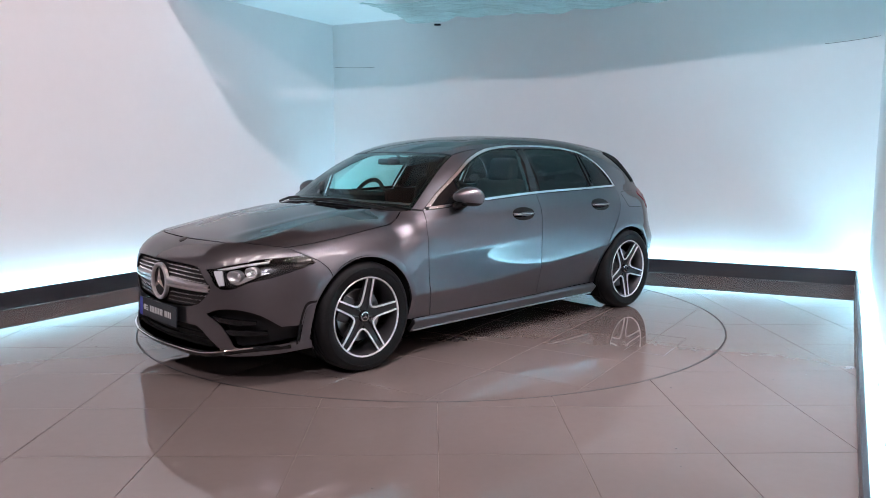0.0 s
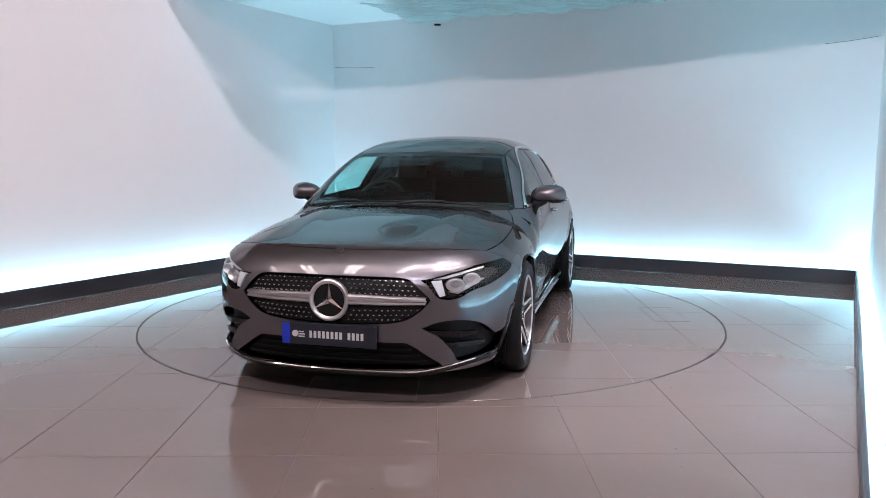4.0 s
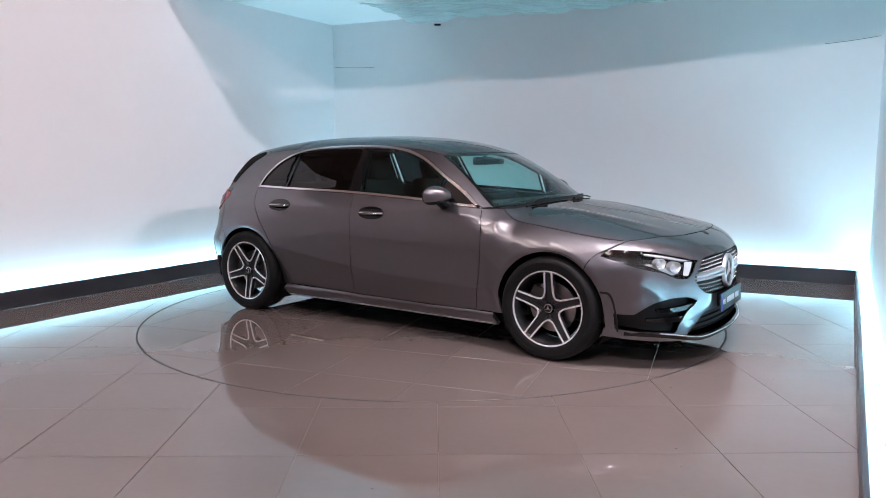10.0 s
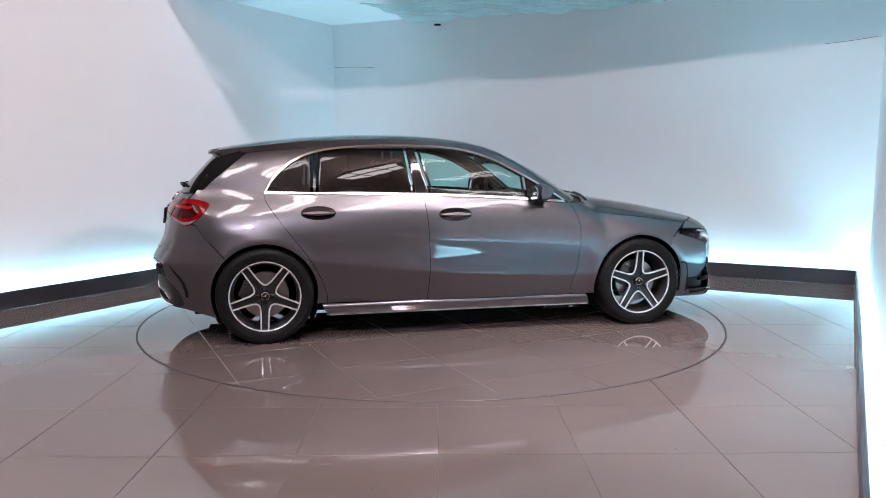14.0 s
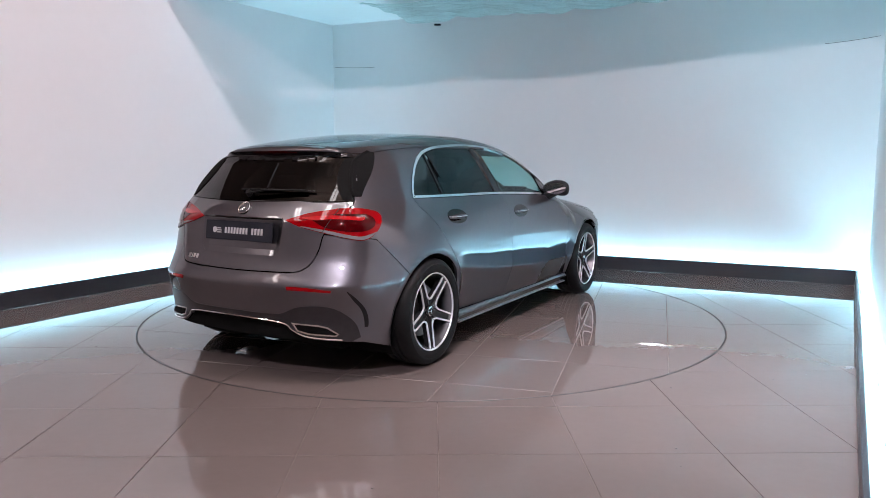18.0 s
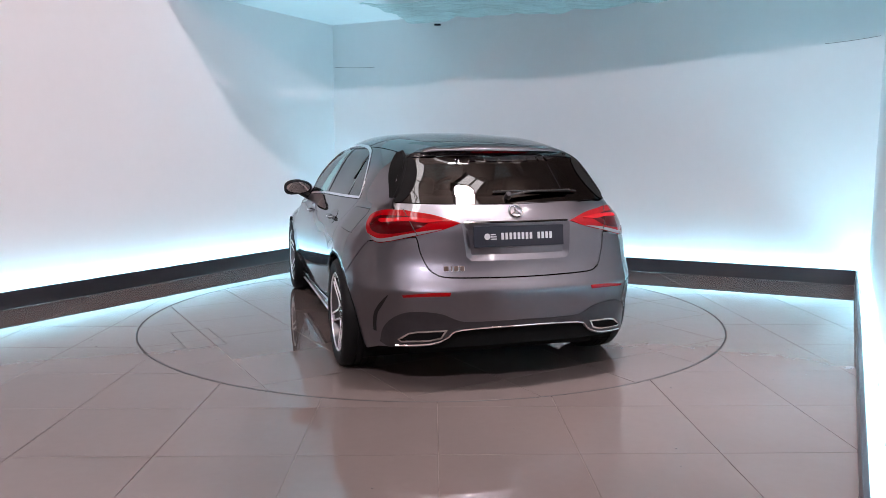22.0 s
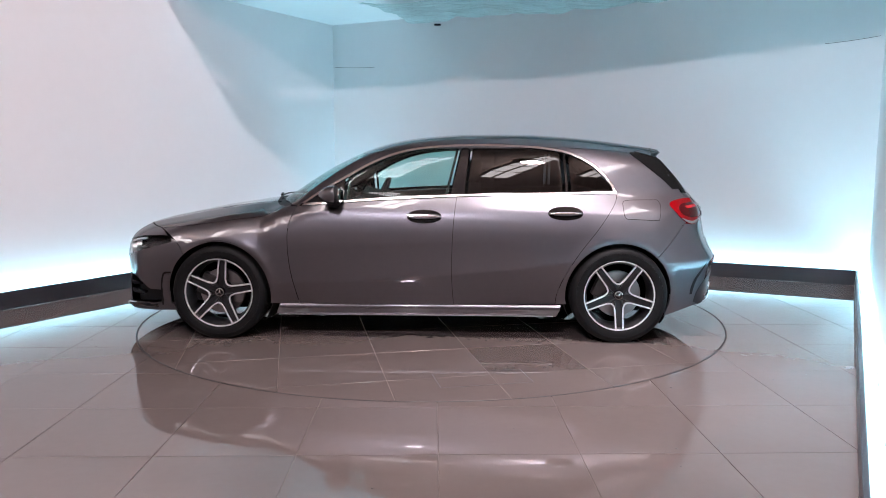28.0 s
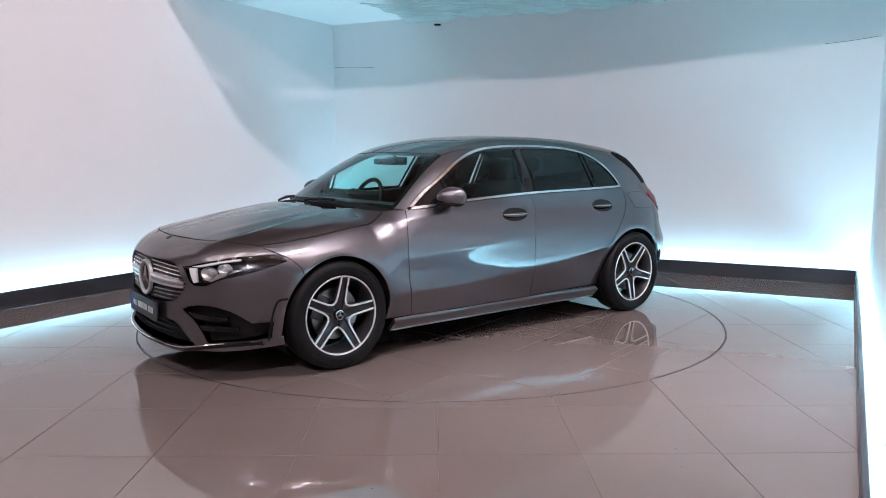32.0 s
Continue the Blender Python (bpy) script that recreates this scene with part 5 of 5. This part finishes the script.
t_in = rear_yz([(0.318, 0.903), (0.448, 0.944), (0.57, 0.965)])
t_out = on_side([(-1.885, 0.970), (-1.80, 0.967), (-1.712, 0.938), (-1.748, 0.880), (-1.805, 0.824), (-1.86, 0.797)])
t_low = rear_yz([(0.68, 0.806), (0.56, 0.836), (0.43, 0.866)])
tl3 = np.vstack([t_in, t_out, t_low])
tl = rear2(cr(np.vstack([tl3, tl3[:1]]), 0.02))[:-1]
for s in (1, -1):
    mir = s < 0
    lamp = panel("tail_lamp", "rear", tl, M_RED, CAR, "red tail lamp with a clear lower strip", lift=0.004, flange=0.02, gap=0.0, step=0.025, mirror=mir)
    core3 = np.vstack([rear_yz([(0.47, 0.911), (0.575, 0.936)]), on_side([(-1.87, 0.940), (-1.80, 0.934), (-1.772, 0.906), (-1.795, 0.868), (-1.85, 0.846)]), rear_yz([(0.66, 0.848), (0.56, 0.868)])])
    q = rear2(cr(np.vstack([core3, core3[:1]]), 0.02))[:-1]
    dark = panel("lamp_core", "rear", q, M_REDDARK, lamp, "deep red lamp core", lift=0.0058, flange=0.002, gap=0, step=0.025, mirror=mir)
    bar3 = np.vstack([rear_yz([(0.40, 0.914), (0.55, 0.930)]), on_side([(-1.87, 0.925), (-1.82, 0.918), (-1.84, 0.903), (-1.89, 0.908)]), rear_yz([(0.58, 0.912), (0.50, 0.905)])])
    q = rear2(cr(np.vstack([bar3, bar3[:1]]), 0.02))[:-1]
    panel("light_bar", "rear", q, M_REDLIT, lamp, "red light bar", lift=0.0082, flange=0.003, gap=0, step=0.025, mirror=mir)
    low3 = np.vstack([on_side([(-1.785, 0.842), (-1.812, 0.822), (-1.86, 0.800)]), rear_yz([(0.68, 0.809), (0.56, 0.839), (0.42, 0.872), (0.56, 0.855), (0.68, 0.827)]), on_side([(-1.86, 0.819)])])
    q = rear2(cr(np.vstack([low3, low3[:1]]), 0.02))[:-1]
    panel("clear_strip", "rear", q, M_CLEARLAMP, lamp, "clear lower lamp strip", lift=0.0075, flange=0.003, gap=0, step=0.02, mirror=mir)
    bm = bmesh.new()
    tube(bm, [Vector(p) * 1.0 for p in (rear_yz(cr([(0.60, 0.975), (0.575, 0.90), (0.55, 0.845)])) * (1, s, 1) + (-0.0075, 0, 0))], 0.0022, 6)
    part("lamp_gap", bm, M_BLACK, lamp)
    q = rear2(rear_yz(ring_of(cr([(0.405, 0.552), (0.52, 0.549), (0.645, 0.535)]), cr([(0.645, 0.535), (0.640, 0.524)]), cr([(0.640, 0.524), (0.52, 0.531), (0.41, 0.533)]), cr([(0.41, 0.533), (0.405, 0.552)]))))
    panel("reflector_strip", "rear", q, M_RED, CAR, "slim red bumper reflector", lift=0.004, flange=0.01, gap=0, step=0.02, mirror=mir)
    ex = [(0.412, 0.350), (0.560, 0.342), (0.605, 0.332), (0.655, 0.292), (0.640, 0.275), (0.50, 0.284), (0.440, 0.300)]
    q = rear2(rear_yz(ring_of(*[cr([ex[i], ex[(i + 1) % 7]], 0.015) for i in range(7)])))
    tip = panel("exhaust_tip", "rear", q, M_CHROME, CAR, "chrome-framed exhaust outlet", holes=[inset(q, 0.009)], lift=0.014, flange=0.05, gap=0, step=0.02, mirror=mir)
    panel("outlet", "rear", inset(q, 0.008), M_UNDER, tip, lift=0.0075, flange=0, gap=0, step=0.03, mirror=mir)
    # black crescent paints in the shade of the fold at the bumper corner
    q = ring_of(cr([(-1.985, 0.532), (-1.928, 0.472), (-1.888, 0.418), (-1.868, 0.36), (-1.864, 0.318)]), cr([(-1.864, 0.318), (-1.882, 0.318)]), cr([(-1.882, 0.318), (-1.892, 0.37), (-1.914, 0.425), (-1.950, 0.472), (-1.985, 0.525)]))
    panel("fold_shade", "side", q, M_BLACK, CAR, "narrow black crescent for the fold's shade at the bumper corner", lift=0.002, flange=0.01, gap=0, step=0.03, mirror=mir)

# this panel puts the undercut's shade into colour, with dark trim round the outlets
val = cr([(0.0, 0.390), (0.28, 0.388), (0.36, 0.398), (0.44, 0.432), (0.54, 0.446), (0.63, 0.438), (0.69, 0.40), (0.725, 0.34), (0.735, 0.262)])
val_ring = ring_of(val, low_half[::-1][3:], sym(low_half)[::-1][:-3], sym(val))
panel("valance_shade", "rear", rear2(rear_yz(val_ring)), M_VALANCE_SHADE, CAR, "lower bumper darkened for undercut shade, dark trim round the outlets", lift=0.0025, flange=0.008, gap=0.0, step=0.03)
bm = bmesh.new()
strip = cr([(-0.67, 0.254), (-0.49, 0.270), (-0.41, 0.303), (-0.34, 0.343), (0.0, 0.356), (0.34, 0.343), (0.41, 0.303), (0.49, 0.270), (0.67, 0.254)])
tube(bm, [Vector(p) + Vector((-0.006, 0, 0)) for p in rear_yz(strip)], 0.005, 6, flat=(0.006, 0.0045))
part("diffuser_trim", bm, M_CHROME, CAR, "chrome line over the diffuser", smooth=True)
dif = ring_of(cr([(-0.70, 0.262), (-0.46, 0.28), (-0.36, 0.36), (0.0, 0.37), (0.36, 0.36), (0.46, 0.28), (0.70, 0.262)]), cr([(0.70, 0.262), (0.66, 0.240), (0.0, 0.252), (-0.66, 0.240), (-0.70, 0.262)]))
panel("diffuser", "rear", rear2(rear_yz(dif)), M_UNDER, CAR, "black rear diffuser", lift=-0.03, flange=0.02, gap=0, step=0.04)

q = rear2(rear_yz(ring_of(cr([(-0.17, 1.283), (0.0, 1.285), (0.17, 1.283)]), cr([(0.17, 1.272), (0.0, 1.274), (-0.17, 1.272)]))))
panel("high_brake_light", "rear", q, M_REDDARK, CAR, "slim dark red high brake light", lift=0.003, flange=0.008, gap=0, step=0.02)
wp = rear_yz([(0.02, 1.035), (-0.10, 1.052), (-0.37, 1.058), (0.13, 1.066), (-0.40, 1.050)])
bm = bmesh.new()
lathe(bm, [(0.0, 0.03), (0.016, 0.028), (0.02, 0.0)], 16, m=facing(wp[0], gradient(wp[:1])[0]))
tube(bm, [Vector(wp[0]) + Vector((-0.022, 0, 0.01)), Vector(wp[1]) + Vector((-0.03, 0, 0.012)), Vector(wp[2]) + Vector((-0.02, 0, 0.01))], 0.007, 6, flat=(0.012, 0.006))
wiper = part("rear_wiper", bm, M_BLACK, CAR, "black rear wiper", smooth=True)
bm = bmesh.new()
tube(bm, [Vector(p) + Vector((-0.010, 0, 0.004)) for p in rear_yz([(y, 1.062 - 0.05 * (y + 0.1) ** 2) for y in np.linspace(0.10, -0.42, 12)])], 0.006, 6)
part("wiper_blade", bm, M_BLACK, wiper, smooth=True)

# ---- sides: handles, mirrors, fuel flap, wipers ----
for s in (1, -1):
    for door, xc, zc in ((DOORS["f"], -0.052, 0.853), (DOORS["r"], -1.0, 0.876)):
        ob = door[0] if s > 0 else door[1]
        a = np.linspace(0, math.tau, 40, endpoint=False)
        ell = np.stack([xc + 0.116 * np.cos(a), zc + 0.045 * np.sign(np.sin(a)) * np.abs(np.sin(a)) ** 0.9], 1)
        panel("handle_cup", "side", ell, M_GLOSSBLACK, ob, "dark door handle cup", lift=0.0015, flange=0.004, gap=0, step=0.02, mirror=s < 0)
        bm = bmesh.new()
        rows = []
        for x in np.linspace(-0.112, 0.112, 17):
            y = float(on_side([(xc + x, zc)])[0, 1])
            out = 0.030 * (1 - (x / 0.112) ** 4) + 0.002
            h = 0.0135 * (1 - 0.5 * (x / 0.112) ** 2)
            rows.append([bm.verts.new((xc + x, s * (y + out + dy), zc + dz * h)) for dy, dz in ((-0.018, 0.9), (-0.002, 1.0), (0.004, 0.4), (0.004, -0.4), (-0.002, -1.0), (-0.018, -0.9))])
        for p, q in zip(rows, rows[1:]):
            for i in range(6):
                bm.faces.new((p[i], p[(i + 1) % 6], q[(i + 1) % 6], q[i]))
        part("door_handle", bm, M_PAINT, ob, "body-coloured handle with a chrome inlay", smooth=True)
        bm = bmesh.new()
        tube(bm, [(xc + x, s * (float(on_side([(xc + x, zc)])[0, 1]) + 0.030 * (1 - (x / 0.112) ** 4) + 0.0055), zc + 0.001) for x in np.linspace(-0.1, 0.1, 13)], 0.004, 6, flat=(0.003, 0.0035))
        part("handle_inlay", bm, M_CHROME, ob, "chrome handle inlay", smooth=True)
    # wing mirror
    bm = bmesh.new()
    bmesh.ops.create_uvsphere(bm, u_segments=32, v_segments=18, radius=1.0)
    for v in bm.verts:
        x, y, z = v.co
        back = x < 0
        px = x * (0.100 if not back else 0.05)
        k = 1.0 - 0.18 * max(0, x)
        sq = 1 / max(abs(y) ** 2.6 + abs(z) ** 2.6, 1e-6) ** (1 / 2.6) * math.hypot(y, z) if (y or z) else 1
        v.co = Vector((0.555 + px - 0.03 * max(0, y) ** 2, s * (0.905 + y * 0.118 * sq * k), 0.992 + z * (0.062 + 0.008 * y) * sq * k + 0.012 * (1 - abs(y))))
    low = [f for f in bm.faces if f.calc_center_median().z < 0.962 or f.calc_center_median().x < 0.535]
    for f in low:
        f.material_index = 1
    mir = part("wing_mirror", bm, [M_PAINT, M_BLACK], CAR, "grey wing mirror with a black base", smooth=True)
    bm = bmesh.new()
    bmesh.ops.create_circle(bm, cap_ends=True, radius=1.0, segments=28)
    for v in bm.verts:
        x, y, _ = v.co
        v.co = Vector((0.503, s * (0.908 + x * 0.096), 0.998 + y * 0.045))
    r = bmesh.ops.extrude_face_region(bm, geom=list(bm.faces))
    bmesh.ops.translate(bm, vec=(0.01, 0, 0), verts=[q for q in r["geom"] if isinstance(q, bmesh.types.BMVert)])
    part("mirror_glass", bm, M_MIRROR, mir, "mirror glass")
    bm = bmesh.new()
    tube(bm, [(0.565, s * 0.79, 0.924), (0.565, s * 0.84, 0.936), (0.56, s * 0.885, 0.962)], 0.03, 10, flat=(0.045, 0.030))
    part("mirror_foot", bm, M_BLACK, mir, smooth=True)

fl = ring_of(cr([(-1.385, 0.94), (-1.39, 0.86), (-1.41, 0.838)]), cr([(-1.41, 0.838), (-1.60, 0.830), (-1.630, 0.842), (-1.648, 0.93), (-1.628, 0.964)]), cr([(-1.628, 0.964), (-1.42, 0.962), (-1.385, 0.94)]))
panel("flap_gap", "side", fl, M_BLACK, CAR, holes=[inset(fl, 0.0035)], lift=0.0008, flange=0.002, gap=0, step=0.03)
panel("fuel_flap", "side", inset(fl, 0.0035), M_PAINT, CAR, "rounded fuel flap", lift=0.0014, flange=0.004, gap=0, step=0.03)

for y0, y1, z in ((-0.62, -0.02, 0.02), (-0.05, 0.60, 0.014)):
    bm = bmesh.new()
    pts = [Vector(p) + Vector((0.01, 0, 0.012)) for p in on_top([(1.068 - 0.24 * y * y, y) for y in np.linspace(y0, y1, 14)])]
    tube(bm, pts, 0.006, 6, flat=(0.008, 0.005))
    w = part("wiper", bm, M_BLACK, CAR, "black windscreen wiper", smooth=True)
    bm = bmesh.new()
    k = pts[len(pts) // 2]
    tube(bm, [pts[1] + Vector((0.05, 0, -0.012)), pts[4] + Vector((0.02, 0, 0.006)), k + Vector((0.004, 0, 0.008))], 0.009, 6)
    part("wiper_arm", bm, M_BLACK, w, smooth=True)

# ---- cabin ----
bm = bmesh.new()
rows = []
for y in np.linspace(-0.74, 0.74, 25):
    x1 = 0.97 - 0.22 * y * y
    rows.append([bm.verts.new((x, y, z)) for x, z in ((x1, 0.90), (x1 - 0.02, 0.945), (0.72, 0.945), (0.60, 0.935), (0.56, 0.90), (0.55, 0.78), (0.62, 0.62), (0.9, 0.4))])
for a, b in zip(rows, rows[1:]):
    for i in range(7):
        bm.faces.new((a[i], a[i + 1], b[i + 1], b[i]))
DASH = part("dashboard", bm, M_CABIN, CAR, "black dashboard", smooth=True)
bm = bmesh.new()
box(bm, 0.585, 0.60, -0.62, 0.10, 0.925, 1.005, 0.006, pose(0, 0, 0))
part("display_screen", bm, M_GLOSSBLACK, DASH, "wide black display screen")
wheel_m = pose(0.40, -0.365, 0.905, 0, -24, 0)
bm = bmesh.new()
ringp = [wheel_m @ Vector((0, 0.182 * math.cos(a), 0.182 * math.sin(a))) for a in np.linspace(0, math.tau, 40, endpoint=False)]
tube(bm, ringp, 0.016, 10, closed=True)
SW = part("steering_wheel", bm, M_CABIN, CAR, "black three-spoke steering wheel", smooth=True)
for a in (0, 180, 270):
    bm = bmesh.new()
    d = Vector((0, math.cos(radians(a)), math.sin(radians(a))))
    tube(bm, [wheel_m @ (d * 0.03 + Vector((0.02, 0, 0))), wheel_m @ (d * 0.178)], 0.016, 8, flat=(0.008, 0.02))
    part("steering_spoke", bm, M_CABIN, SW)
bm = bmesh.new()
lathe(bm, [(0.0, 0.0), (0.06, 0.005), (0.07, 0.03), (0.05, 0.15)], 24, m=wheel_m @ Matrix.Rotation(radians(-90), 4, "Z"))
part("steering_boss", bm, M_CABIN, SW, smooth=True)


def seat_part(name, x0, x1, y0, y1, z0, z1, tilt, pivot, mat, parent, r=0.05):
    bm = bmesh.new()
    m = Matrix.Translation(pivot) @ Matrix.Rotation(radians(tilt), 4, "Y") @ Matrix.Translation(-Vector(pivot))
    box(bm, x0, x1, y0, y1, z0, z1, 0, None)
    bmesh.ops.bevel(bm, geom=list(bm.edges), offset=r, segments=4, affect="EDGES", profile=0.6)
    bm.transform(m)
    return part(name, bm, mat, parent, smooth=True)


for y in (-0.365, 0.365):
    seat = seat_part("front_seat", -0.22, 0.30, y - 0.25, y + 0.25, 0.40, 0.58, -6, (0, y, 0.5), M_SEAT, CAR)
    tagged(seat, "black front seat with an integral head restraint")
    seat_part("seat_back", -0.30, -0.17, y - 0.235, y + 0.235, 0.52, 1.10, -16, (-0.22, y, 0.55), M_SEAT, seat)
    seat_part("head_restraint", -0.285, -0.185, y - 0.125, y + 0.125, 1.07, 1.265, -14, (-0.22, y, 0.55), M_SEAT, seat)
bench = seat_part("rear_seat", -1.02, -0.55, -0.62, 0.62, 0.42, 0.60, -5, (-0.8, 0, 0.5), M_SEAT, CAR)
tagged(bench, "black rear bench seat")
seat_part("seat_back", -1.14, -1.0, -0.62, 0.62, 0.55, 1.06, -18, (-1.05, 0, 0.58), M_SEAT, bench)
for y in (-0.36, 0.0, 0.36):
    seat_part("head_restraint", -1.12, -1.04, y - 0.12, y + 0.12, 1.04, 1.15, -16, (-1.05, y, 0.58), M_SEAT, bench, 0.03)
bm = bmesh.new()
box(bm, -1.80, -1.25, -0.60, 0.60, 0.955, 0.975)
part("parcel_shelf", bm, M_CABIN, CAR)
bm = bmesh.new()
box(bm, 0.34, 0.37, -0.12, 0.12, 1.19, 1.25, 0.012)
tube(bm, [(0.36, 0, 1.245), (0.40, 0, 1.275)], 0.01, 8)
part("cabin_mirror", bm, M_BLACK, CAR, "black cabin mirror", smooth=True)
bm = bmesh.new()
box(bm, 0.40, 0.52, -0.07, 0.05, 1.195, 1.240, 0.02)
part("sensor_cover", bm, M_BLACK, CAR, "black sensor cover behind the windscreen", smooth=True)
bm = bmesh.new()
box(bm, -0.4, 0.6, -0.10, 0.10, 0.30, 0.62, 0.04)
part("centre_console", bm, M_CABIN, CAR, smooth=True)


def motions():
    steps = [0.0, 0.57, 0.8, 1.0, 1.2, 1.4, 1.6, 1.8, 2.0] + [2.0 + k for k in range(1, 30)] + [31.2, 31.4, 31.6, 31.88, 32.0]
    walk(TABLE, [(t, pose(0, 0, 0, 0, 0, heading(t))) for t in steps])
    walk(CAR, [(t, pose(0, 0, 0, 0, 0, heading(t)) @ pose(0.0535, 0.0927, 0)) for t in steps])


motions()
